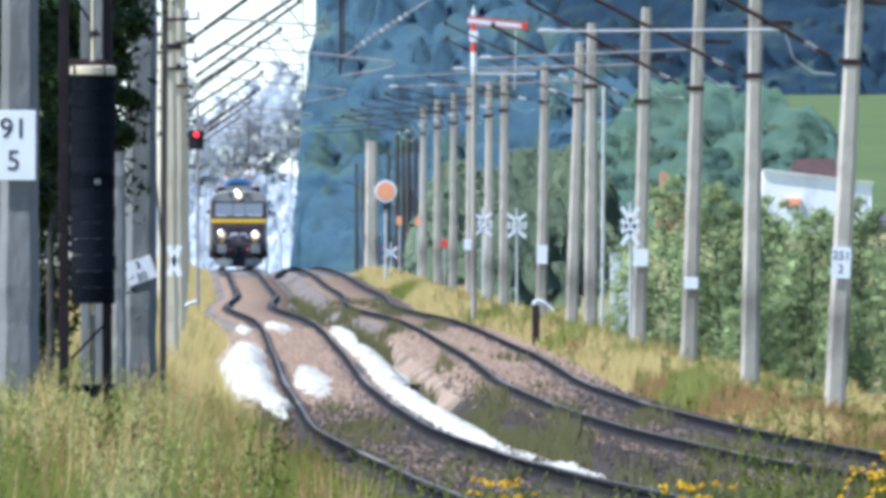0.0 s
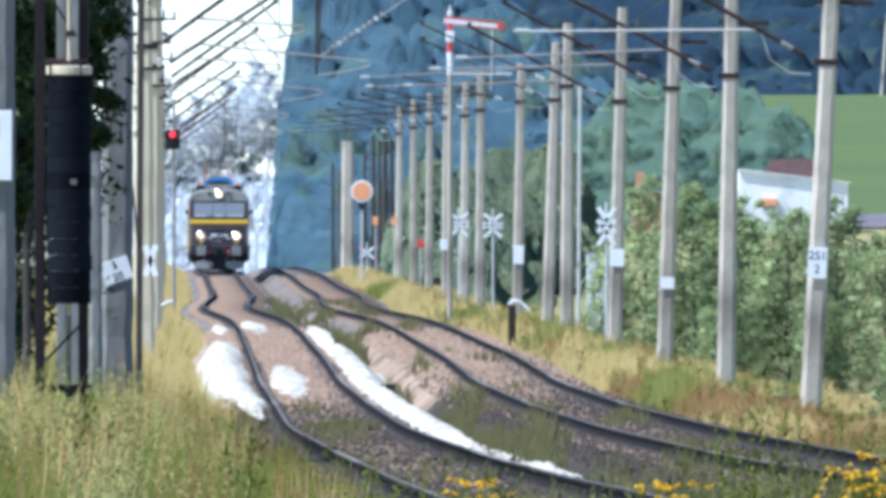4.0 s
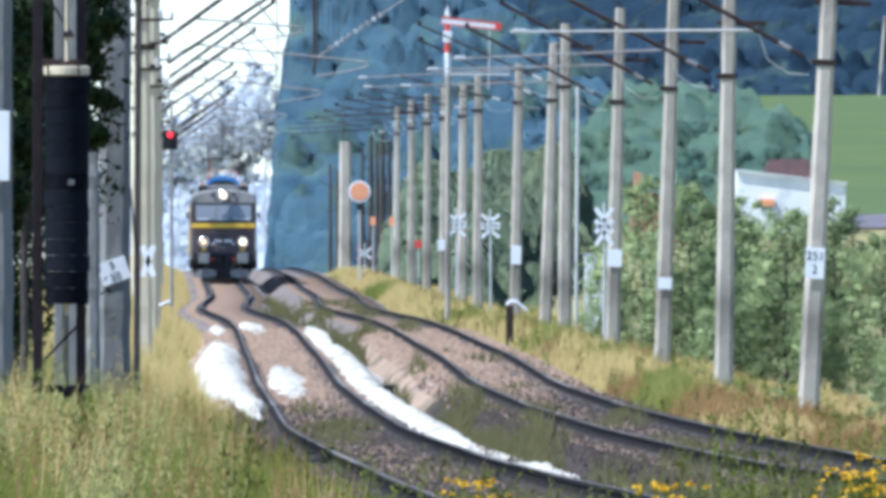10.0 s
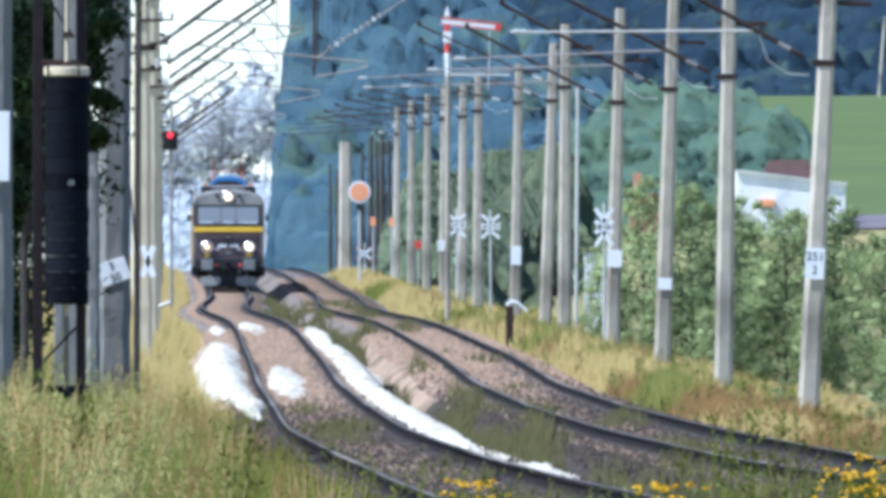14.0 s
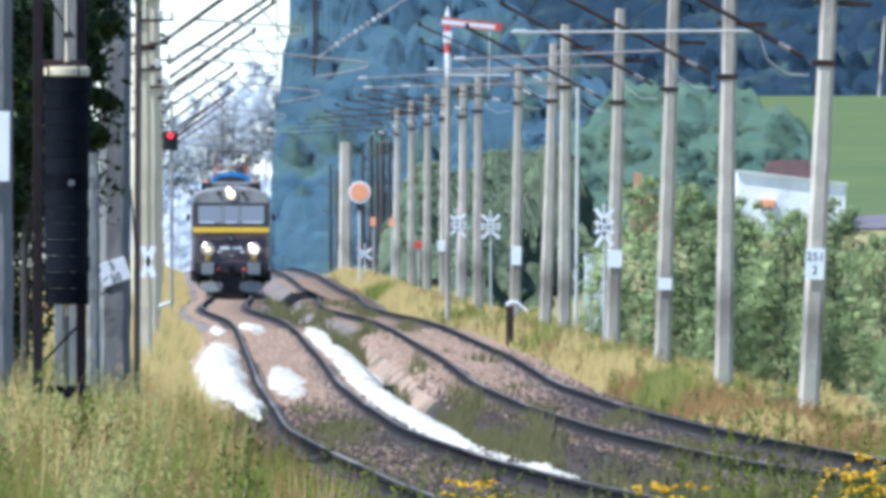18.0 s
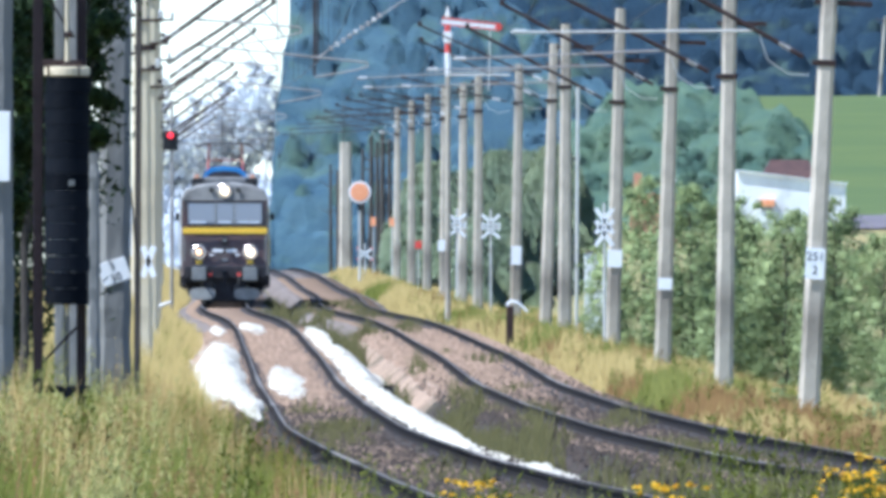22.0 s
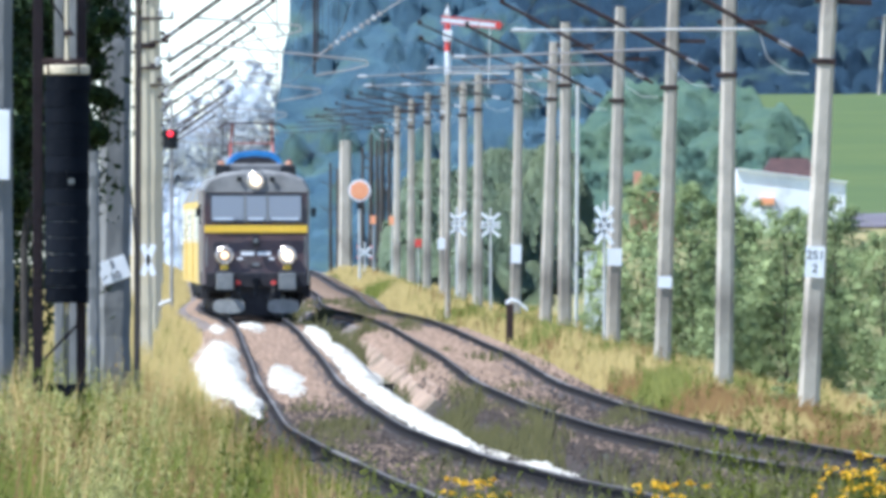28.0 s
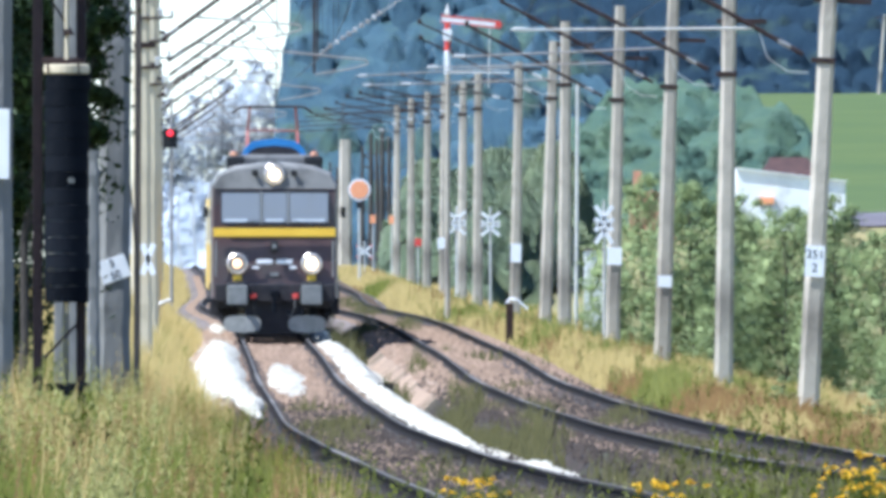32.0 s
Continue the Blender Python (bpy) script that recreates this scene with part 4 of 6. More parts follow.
    part("case", box(bmesh.new(), -0.13, 0.13, -0.15, 0.15, 0, 0.16, 0.02), M_BLACK, t)
    part("lid", box(bmesh.new(), -0.15, 0.15, -0.17, 0.17, 0.163, 0.2, 0.01), M_DARK, t)
    # white bent pipe at the foot of the near masts
    y = 520.0
    x = (285 - 784) * y / 35930
    g = float(ground_z(x, y))
    t = empty("bent_pipe", pose(x, y, g), "pale bent pipe end in the dry grass", "pipe")
    bm = bmesh.new()
    z = EYE[2] + (482 - 545) * y / 35930 - g
    path_tube(bm, [(-0.25, 0, z - 0.5), (-0.2, 0, z - 0.02), (0.1, 0, z + 0.12), (0.25, 0, z + 0.16)], 0.05, 8)
    part("pipe", bm, M_GALV, t)


# ================= the train =================
LOCO_LEN = 16.0


def section(w, h0, hs, hr, n=7):
    """Half-rounded cross-section: floor h0, shoulder hs, roof top hr; returned as x, z pairs round the body."""
    pts = [(-w, h0)]
    for i in range(n + 1):
        a = math.pi * i / n
        pts.append((-w * math.cos(a) * (1.0 if i in (0, n) else 1.0), hs + (hr - hs) * math.sin(a) ** 0.75))
    pts.append((w, h0))
    return pts


def wheelset(parent, y, r=0.6):
    """Two wheels on an axle; turns about its axle."""
    bm = bmesh.new()
    m = pose(0, 0, 0, 0, 90, 0)
    tube(bm, (-0.8, 0, 0), (0.8, 0, 0), 0.08, 0.08, 10)
    w = part("wheelset", bm, M_UNDER, parent)
    w.matrix_basis = pose(0, y, r)
    for sx in (-1, 1):
        bm = bmesh.new()
        lathe(bm, [(r + 0.03, sx * 0.68), (r + 0.03, sx * 0.71), (r, sx * 0.72), (r - 0.01, sx * 0.815), (r - 0.09, sx * 0.815), (r - 0.11, sx * 0.78), (0.2, sx * 0.76), (0.18, sx * 0.83)], 28, m)
        part("wheel", bm, M_STEP, w, "steel wheel with worn tread")
    return w


def build_loco():
    t = empty("locomotive", pose(0, 0, 0), "dark brown electric locomotive with yellow stripe and lit headlamps", "locomotive")
    F = -LOCO_LEN / 2
    w = 1.5
    # body shell, with a front that leans back above the waist
    def ring(y, ws, inset, zt):
        q = []
        for x, z in section(w * ws, 0.95, 3.6, zt):
            q.append((x, y + inset * max(0.0, z - 2.35), z))
        return q
    bm = bmesh.new()
    rings = [ring(F + 0.02, 0.955, 0.2, 4.05), ring(F + 0.14, 0.985, 0.17, 4.14), ring(F + 0.5, 1.0, 0.1, 4.17), ring(F + 1.4, 1.0, 0, 4.17), ring(-F - 0.3, 1.0, 0, 4.17), ring(-F, 0.95, 0, 4.05)]
    loft(bm, rings)
    body = part("body", bm, [M_LOCO, M_LROOF], t, "dark brown body with dusty grey roof")
    for p in body.data.polygons:
        if p.center.z > 3.62 and p.normal.z > 0.05 and abs(p.normal.y) < 0.9:
            p.material_index = 1
    def front_y(z):
        return F + 0.02 + 0.2 * max(0.0, z - 2.35)
    # grey visor band above the windows
    bm = bmesh.new()
    outer = section(w * 0.958, 3.53, 3.6, 4.06)
    loft(bm, [[(x, front_y(z) - 0.02, z) for x, z in outer], [(x, front_y(z) + 0.1, z) for x, z in outer]])
    part("visor", bm, M_LROOF, t, "dusty grey brow above the windows")
    # windows
    def pane(x0, x1, z0, z1, name, material, proud, parent, label=""):
        bm = bmesh.new()
        a, b = front_y(z0) - proud, front_y(z1) - proud
        loft(bm, [[(x0, a, z0), (x1, a, z0), (x1, b, z1), (x0, b, z1)], [(x0, a + 0.04, z0), (x1, a + 0.04, z0), (x1, b + 0.04, z1), (x0, b + 0.04, z1)]])
        return part(name, bm, material, parent, label)
    for x0, x1 in ((-1.24, -0.345), (-0.265, 0.29), (0.365, 1.265)):
        f = pane(x0 - 0.025, x1 + 0.025, 2.69, 3.47, "window_frame", M_BLACK, 0.008, t, "black rubber window frame")
        pane(x0, x1, 2.74, 3.43, "windscreen", M_GLASS, 0.014, f, "sky-reflecting windscreen")
        # Strip just proud of the pane imitates a reflection; no dashboard is built.
        pane(x0 + 0.06, x1 - (0.3 if x0 < -1 else 0.08), 2.75, 2.82, "dashboard_glare", M_GLARE, 0.0165, f, "pale strip painted as a reflection low on the glass")
    for x in (-0.305, 0.3275):
        pane(x - 0.022, x + 0.022, 2.7, 3.46, "window_post", M_STEP, 0.02, t, "dusty grey post between the windows")
    for sx in (-1, 1):
        bm = bmesh.new()
        box(bm, sx * 1.62 - 0.06, sx * 1.62 + 0.06, F + 0.55, F + 0.62, 2.85, 3.1, 0.02)
        tube(bm, (sx * 1.48, F + 0.6, 3.0), (sx * 1.6, F + 0.6, 3.0), 0.012)
        part("mirror", bm, M_BLACK, t, "black wing mirror")
        bm = bmesh.new()
        tube(bm, (sx * 0.7, front_y(2.7) - 0.03, 2.71), (sx * 0.42, front_y(2.78) - 0.03, 2.8), 0.007)
        part("wiper", bm, M_BLACK, t)
        bm = bmesh.new()
        tube(bm, (sx * 1.38, F - 0.03, 1.45), (sx * 1.38, F - 0.03, 2.3), 0.018)
        part("grab_rail", bm, M_STEP, t)
    # stripe
    bm = bmesh.new()
    box(bm, -1.44, 1.44, F - 0.008, F + 0.06, 2.4, 2.6, 0.004)
    part("front_stripe", bm, M_YEL, t, "bright yellow stripe")
    for sx in (-1, 1):
        bm = bmesh.new()
        box(bm, sx * 1.503 - 0.004, sx * 1.503 + 0.004, F + 0.9, -F - 0.6, 2.38, 2.57)
        part("side_stripe", bm, M_LOCO, t)
    # lamps
    for x, z, r, lit in ((-0.875, 1.76, 0.2, False), (0.875, 1.76, 0.2, True), (0.0, 3.86, 0.19, True)):
        yf = front_y(z)
        lm = part("headlamp", lathe(bmesh.new(), [(r + 0.05, 0.03), (r + 0.05, -0.06), (r + 0.015, -0.09), (r - 0.01, -0.06)], 28, pose(x, yf - 0.03, z), "Y"), M_CHROME, t, "round headlamp with bright rim")
        rr = r * 0.82 if lit else r * 0.6
        if r > 0:
            part("reflector", lathe(bmesh.new(), [(r, -0.065), (r * 0.9, -0.072), (r * 0.6, -0.074)], 28, pose(x, yf - 0.03, z), "Y"), M_STEP, lm)
        part("lens", lathe(bmesh.new(), [(rr, -0.066), (rr * 0.85, -0.085), (rr * 0.4, -0.1)], 28, pose(x, yf - 0.03, z), "Y"), M_LAMP if lit else M_DIMLAMP, lm, "glowing warm white lens" if lit else "dim orange lens")
        bm = bmesh.new()
        if z < 3:
            box(bm, x - 0.1, x + 0.1, F - 0.05, F + 0.02, 1.36, 1.5, 0.02)
            part("marker_lamp", bm, M_YEL, t, "yellow marker lamp")
    bm = bmesh.new()
    lathe(bm, [(0.3, 0.12), (0.3, -0.03), (0.24, -0.05)], 24, pose(0, front_y(3.86), 3.86), "Y")
    part("lamp_housing", bm, M_LROOF, t)
    for sx in (-1, 1):
        part("horn", lathe(bmesh.new(), [(0.03, 0.2), (0.035, 0.0), (0.08, -0.12)], 14, pose(sx * 0.46, front_y(3.95) - 0.02, 3.9), "Y"), M_BLACK, t)
    # winged emblem, kept as plain bars, and number bars
    bm = bmesh.new()
    box(bm, -0.42, -0.05, F - 0.012, F + 0.01, 1.76, 1.86, 0.01)
    box(bm, 0.05, 0.42, F - 0.012, F + 0.01, 1.76, 1.86, 0.01)
    box(bm, -0.52, -0.36, F - 0.012, F + 0.01, 1.64, 1.7, 0.01)
    box(bm, 0.36, 0.52, F - 0.012, F + 0.01, 1.64, 1.7, 0.01)
    part("plate_bars", bm, M_SIGN, t, "worn pale bars of a number")
    part("emblem", box(bmesh.new(), -0.1, 0.1, F - 0.014, F + 0.01, 1.46, 1.56, 0.02), M_STEP, t)
    part("socket_box", box(bmesh.new(), -0.09, 0.09, F - 0.08, F + 0.01, 2.02, 2.3, 0.03), M_BLACK, t)
    part("socket_cap", box(bmesh.new(), -0.05, 0.05, F - 0.1, F - 0.07, 2.12, 2.22, 0.01), M_STEP, t)
    # buffer beam, buffers, coupling
    part("buffer_beam", box(bmesh.new(), -1.4, 1.4, F - 0.06, F + 0.3, 0.86, 1.28, 0.03), M_UNDER, t)
    for sx in (-1, 1):
        b = part("buffer", lathe(bmesh.new(), [(0.1, 0.0), (0.11, -0.35), (0.08, -0.36), (0.08, -0.55), (0.06, -0.56)], 24, pose(sx * 0.875, F - 0.05, 1.06), "Y"), M_DARK, t, "black buffer stock")
        part("buffer_head", box(bmesh.new(), sx * 0.875 - 0.24, sx * 0.875 + 0.24, F - 0.68, F - 0.61, 0.8, 1.26, 0.03), M_STEP, b, "dusty grey rectangular buffer head")
        part("buffer_shroud", box(bmesh.new(), sx * 0.875 - 0.22, sx * 0.875 + 0.22, F - 0.36, F - 0.05, 1.2, 1.34, 0.04), M_UNDER, t, "dark step over the buffer")
        part("hose_cock", box(bmesh.new(), sx * 0.5 - 0.07, sx * 0.5 + 0.07, F - 0.15, F - 0.05, 0.94, 1.05, 0.02), M_RED, t, "red hose cock")
        bm = bmesh.new()
        path_tube(bm, [(sx * 0.5, F - 0.12, 0.95), (sx * 0.48, F - 0.25, 0.7), (sx * 0.4, F - 0.22, 0.5), (sx * 0.3, F - 0.12, 0.62)], 0.03, 8)
        part("air_hose", bm, M_BLACK, t)
        # plough wings
        bm = bmesh.new()
        rim = [2 * math.pi * k / 24 for k in range(24)]
        shape = [(sx * (0.76 + 0.44 * math.copysign(abs(math.cos(a)) ** 0.7, math.cos(a))), 0.34 + 0.2 * math.copysign(abs(math.sin(a)) ** 0.6, math.sin(a))) for a in rim]
        loft(bm, [[(x, F - 0.46 + 0.27 * abs(x), z) for x, z in shape], [(x, F - 0.39 + 0.27 * abs(x), z) for x, z in shape]])
        part("plough_blade", bm, M_STEP, t, "dusty grey plough blade")
        bm = bmesh.new()
        for z in (0.5, 0.78):
            box(bm, sx * 1.2 - 0.2, sx * 1.2 + 0.2, F + 0.5, F + 0.75, z, z + 0.03, 0.005)
        box(bm, sx * 1.4 - 0.02, sx * 1.4 + 0.02, F + 0.5, F + 0.75, 0.45, 1.1, 0.005)
        part("cab_steps", bm, M_UNDER, t)
        part("sand_box", box(bmesh.new(), sx * 1.4 - 0.14, sx * 1.4 + 0.14, F + 0.85, F + 1.5, 0.55, 1.3, 0.04), M_UNDER, t, "grimy dark sand box")
        part("sand_pipe", path_tube(bmesh.new(), [(sx * 1.32, F + 0.95, 0.57), (sx * 1.2, F + 0.85, 0.3), (sx * 0.85, F + 0.9, 0.12)], 0.03, 6), M_UNDER, t)
    bm = bmesh.new()
    box(bm, -0.1, 0.1, F - 0.3, F - 0.05, 0.98, 1.14, 0.03)
    for i in range(3):
        lathe(bm, [(0.04, -0.03), (0.06, 0), (0.04, 0.03)], 10, pose(0, F - 0.3, 0.92 - i * 0.12), "Y")
    part("coupling", bm, M_DARK, t, "hanging screw coupling")
    part("pilot_beam", box(bmesh.new(), -0.7, 0.7, F + 0.12, F + 0.5, 0.08, 0.88, 0.04), M_UNDER, t, "grimy dark beam below the couplings")
    # roof equipment
    for y0 in (F + 2.2, F + 6.2, F + 10.2):
        part("roof_hatch", box(bmesh.new(), -0.95, 0.95, y0, y0 + 2.6, 4.1, 4.34, 0.08), M_LROOF, t, "dusty grey roof hatch")
    for sx in (-1, 1):
        bm = bmesh.new()
        box(bm, sx * 0.92 - 0.22, sx * 0.92 + 0.22, F + 1.0, F + 1.7, 3.95, 4.3, 0.06)
        part("roof_resistor", bm, M_BLACK, t)
    bm = bmesh.new()
    arch = [(-0.78, 4.3), (-0.7, 4.5), (-0.5, 4.66), (0, 4.73), (0.5, 4.66), (0.7, 4.5), (0.78, 4.3)]
    loft(bm, [[(x, y, z) for x, z in arch] for y in (F + 2.6, F + 2.75, F + 8.0)])
    hood = part("roof_hood", bm, M_BLUE, t, "arched blue roof hood")
    # The hood is solid; a dark panel draws the shade under its arch.
    low = [(x * 0.82, 4.3 + (z - 4.3) * 0.6) for x, z in arch]
    part("hood_opening", loft(bmesh.new(), [[(x, y, z) for x, z in low] for y in (F + 2.57, F + 2.7)]), M_UNDER, hood, "solid dark panel standing for the shade under the hood")
    for sx in (-1, 1):
        part("roof_insulator", lathe(bmesh.new(), [(0.06, 4.1), (0.1, 4.2), (0.06, 4.27), (0.1, 4.33), (0.06, 4.42)], 12, pose(sx * 0.95, F + 2.0, 0)), M_BRICK, t)
        part("roof_cable", path_tube(bmesh.new(), [(sx * 0.95, F + 2.0, 4.42), (sx * 1.0, F + 4.0, 4.5), (sx * 0.9, F + 6.5, 4.4)], 0.02, 6), M_BLACK, t)
    bm = bmesh.new()
    for sx in (-1, 1):
        path_tube(bm, [(sx * 0.62, F + 11.2, 4.3), (sx * 0.6, F + 12.6, 4.95), (sx * 0.55, F + 11.4, 5.52)], 0.028, 6)
    path_tube(bm, [(-0.62, F + 12.6, 4.95), (0.62, F + 12.6, 4.95)], 0.02, 6)
    p = part("pantograph", bm, M_PANTO, t, "raised diamond pantograph in faded red")
    bm = bmesh.new()
    path_tube(bm, [(-0.98, F + 11.4, 5.36), (-0.75, F + 11.4, 5.52), (0.75, F + 11.4, 5.52), (0.98, F + 11.4, 5.36)], 0.03, 6)
    part("collector_head", bm, M_RUST, p)
    # side windows, doors, bogies
    for sx in (-1, 1):
        for y0, y1 in ((F + 0.95, F + 1.55),):
            part("cab_side_window", box(bmesh.new(), sx * 1.505 - 0.01, sx * 1.505 + 0.01, y0, y1, 2.65, 3.3, 0.005), M_GLASS, t)
        for k in range(4):
            y0 = F + 4 + k * 2.2
            part("side_grille", box(bmesh.new(), sx * 1.505 - 0.012, sx * 1.505 + 0.012, y0, y0 + 1.4, 2.65, 3.2, 0.005), M_UNDER, t)
    part("underframe", box(bmesh.new(), -1.35, 1.35, F + 0.3, -F - 0.3, 0.72, 0.96, 0.03), M_UNDER, t)
    for yc in (F + 3.6, -F - 3.6):
        for sx in (-1, 1):
            bm = bmesh.new()
            box(bm, sx * 1.12 - 0.09, sx * 1.12 + 0.09, yc - 2.3, yc + 2.3, 0.45, 0.78, 0.04)
            for dy in (-1.52, 1.52):
                box(bm, sx * 1.2 - 0.08, sx * 1.2 + 0.08, yc + dy - 0.2, yc + dy + 0.2, 0.42, 0.86, 0.04)
            part("bogie_frame", bm, M_UNDER, t)
        for dy in (-1.52, 1.52):
            wheelset(t, yc + dy)
    part("transformer_box", box(bmesh.new(), -1.2, 1.2, -1.4, 1.4, 0.35, 0.74, 0.05), M_UNDER, t)
    return t


def build_coach():
    t = empty("passenger_coach", pose(0, 0, 0), "yellow passenger coach with cream window band", "railway coach", "coaches behind the locomotive")
    L = 20.0
    bm = bmesh.new()
    loft(bm, [[(x, y, z) for x, z in section(1.45, 0.9, 3.3, 3.98)] for y in (-L / 2, L / 2)])
    b = part("body", bm, [M_COACH, M_LROOF], t)
    for p in b.data.polygons:
        if p.center.z > 3.35:
            p.material_index = 1
    for sx in (-1, 1):
        part("window_band", box(bmesh.new(), sx * 1.452 - 0.006, sx * 1.452 + 0.006, -L / 2 + 0.2, L / 2 - 0.2, 2.1, 3.1), M_CREAMCOACH, t)
        for i in range(8):
            y0 = -8.6 + i * 2.2
            part("window", box(bmesh.new(), sx * 1.462 - 0.006, sx * 1.462 + 0.006, y0, y0 + 1.3, 2.2, 3.0), M_GLASS, t)
        part("door", box(bmesh.new(), sx * 1.462 - 0.01, sx * 1.462 + 0.01, -9.75, -8.95, 1.0, 3.0), M_COACH, t)
    part("gangway", box(bmesh.new(), -0.6, 0.6, -L / 2 - 0.3, L / 2 + 0.3, 1.1, 3.2, 0.05), M_BLACK, t)
    part("underframe", box(bmesh.new(), -1.2, 1.2, -L / 2 + 0.3, L / 2 - 0.3, 0.55, 0.92, 0.03), M_UNDER, t)
    for yc in (-7, 7):
        for sx in (-1, 1):
            part("bogie_frame", box(bmesh.new(), sx * 1.08 - 0.08, sx * 1.08 + 0.08, yc - 1.8, yc + 1.8, 0.35, 0.6, 0.03), M_UNDER, t)
        for dy in (-1.25, 1.25):
            wheelset(t, yc + dy, 0.46)
    return t


def head_y(s):
    """Distance of the locomotive's front at s seconds."""
    return 1070 - 14.0 * s - 0.14 * s * s


def ride(s, back, length):
    """Pose of a vehicle whose front is that far behind the train's head."""
    a, b = head_y(s) + back, head_y(s) + back + length
    pa, pb = Vector((track_x(a), a, rail_z(a))), Vector((track_x(b), b, rail_z(b)))
    d = pb - pa
    c = (pa + pb) / 2
    return pose(c.x, c.y, c.z, math.degrees(math.atan2(d.z, d.y)), 0, -math.degrees(math.atan2(d.x, d.y)))


# ================= land beyond =================
def build_house():
    y = 1480.0
    k = y / 35930
    x0, x1 = (1304 - 784) * k, (1496 - 784) * k
    g = float(ground_z((x0 + x1) / 2, y)) - 0.3
    t = empty("farm_house", pose((x0 + x1) / 2, y, g), "white rendered farm house with dark red roof behind bushes", "house")
    w = (x1 - x0) / 2
    top = EYE[2] + (482 - 302) * k - g
    topr = EYE[2] + (482 - 326) * k - g
    bm = bmesh.new()
    loft(bm, [[(-w, yy, 0), (w, yy, 0), (w, yy, topr), (-w, yy, top)] for yy in (0, 7.5)])
    part("wall", bm, M_WALLW, t, "white rendered wall")
    bm = bmesh.new()
    a = (1352 - 784) * k - (x0 + x1) / 2
    b = (1443 - 784) * k - (x0 + x1) / 2
    zr = EYE[2] + (482 - 281) * k - g
    loft(bm, [[(a - 0.2, 1.0, top - 0.4), (a + 0.5, 2.5, zr), (b - 0.5, 2.5, zr), (b + 0.25, 1.0, top - 0.7)], [(a - 0.2, 7.7, top - 0.4), (a + 0.5, 6.0, zr), (b - 0.5, 6.0, zr), (b + 0.25, 7.7, top - 0.7)]])
    part("roof", bm, M_ROOFR, t, "dark red tiled roof")
    bm = bmesh.new()
    loft(bm, [[(-w - 0.15, yy, top + 0.02), (w + 0.15, yy, topr + 0.02), (w + 0.15, yy, topr + 0.12), (-w - 0.15, yy, top + 0.12)] for yy in (-0.2, 1.2)])
    part("eaves", bm, M_WALLW, t)
    cx = (1357 - 784) * k - (x0 + x1) / 2
    cz = EYE[2] + (482 - 362) * k - g
    win = part("window", box(bmesh.new(), cx - 0.55, cx + 0.55, -0.05, 0.05, cz - 0.5, cz + 0.35, 0.02), M_SIGN, t)
    part("awning", box(bmesh.new(), cx - 0.5, cx + 0.55, -0.35, -0.06, cz - 0.1, cz + 0.42, 0.05), M_ORANGE, win, "orange awning")
    part("pane", box(bmesh.new(), cx - 0.45, cx + 0.45, -0.07, -0.054, cz - 0.45, cz - 0.12), M_GLASS, win)
    # brick outbuilding with chimney
    y = 1440.0
    k = y / 35930
    x = (1150 - 784) * k
    g = float(ground_z(x, y)) - 0.3
    t = empty("brick_outbuilding", pose(x, y, g), "low orange brick outbuilding with a chimney", "outbuilding")
    z = EYE[2] + (482 - 342) * k - g
    bm = bmesh.new()
    loft(bm, [[(-1.4, yy, 0), (1.9, yy, 0), (1.9, yy, z - 0.4), (0.2, yy, z + 0.1), (-1.4, yy, z - 0.3)] for yy in (0, 5)])
    part("wall", bm, M_BRICK, t)
    part("chimney", box(bmesh.new(), -1.15, -0.55, 1, 1.6, z - 0.5, EYE[2] + (482 - 305) * k - g, 0.03), M_BRICK, t)
    # pale hut by the line
    y = 900.0
    k = y / 35930
    x = (1052 - 784) * k
    g = float(ground_z(x, y))
    t = empty("trackside_hut", pose(x, y, g), "small pale hut half hidden by bushes", "hut")
    z = EYE[2] + (482 - 446) * k - g
    part("wall", box(bmesh.new(), -0.45, 0.8, 0, 1.5, -0.2, z, 0.02), M_WALLW, t)
    part("roof", box(bmesh.new(), -0.55, 0.9, -0.1, 1.6, z + 0.003, z + 0.1, 0.02), M_ROOFR, t)
    # leaning pale post on the meadow's far edge
    y = 2260.0
    k = y / 35930
    x = (1556 - 784) * k
    g = float(ground_z(x, y))
    t = empty("line_pole", pose(x, y, g, 0, 4, 0), "pale power pole at the edge of the meadow", "pole")
    part("shaft", tube(bmesh.new(), (0, 0, -0.5), (0, 0, 9), 0.22, 0.15, 8), M_CONC, t)
    part("crossarm", tube(bmesh.new(), (-1.0, 0, 8.6), (1.0, 0, 8.6), 0.08, 0.08, 6), M_RUST, t)


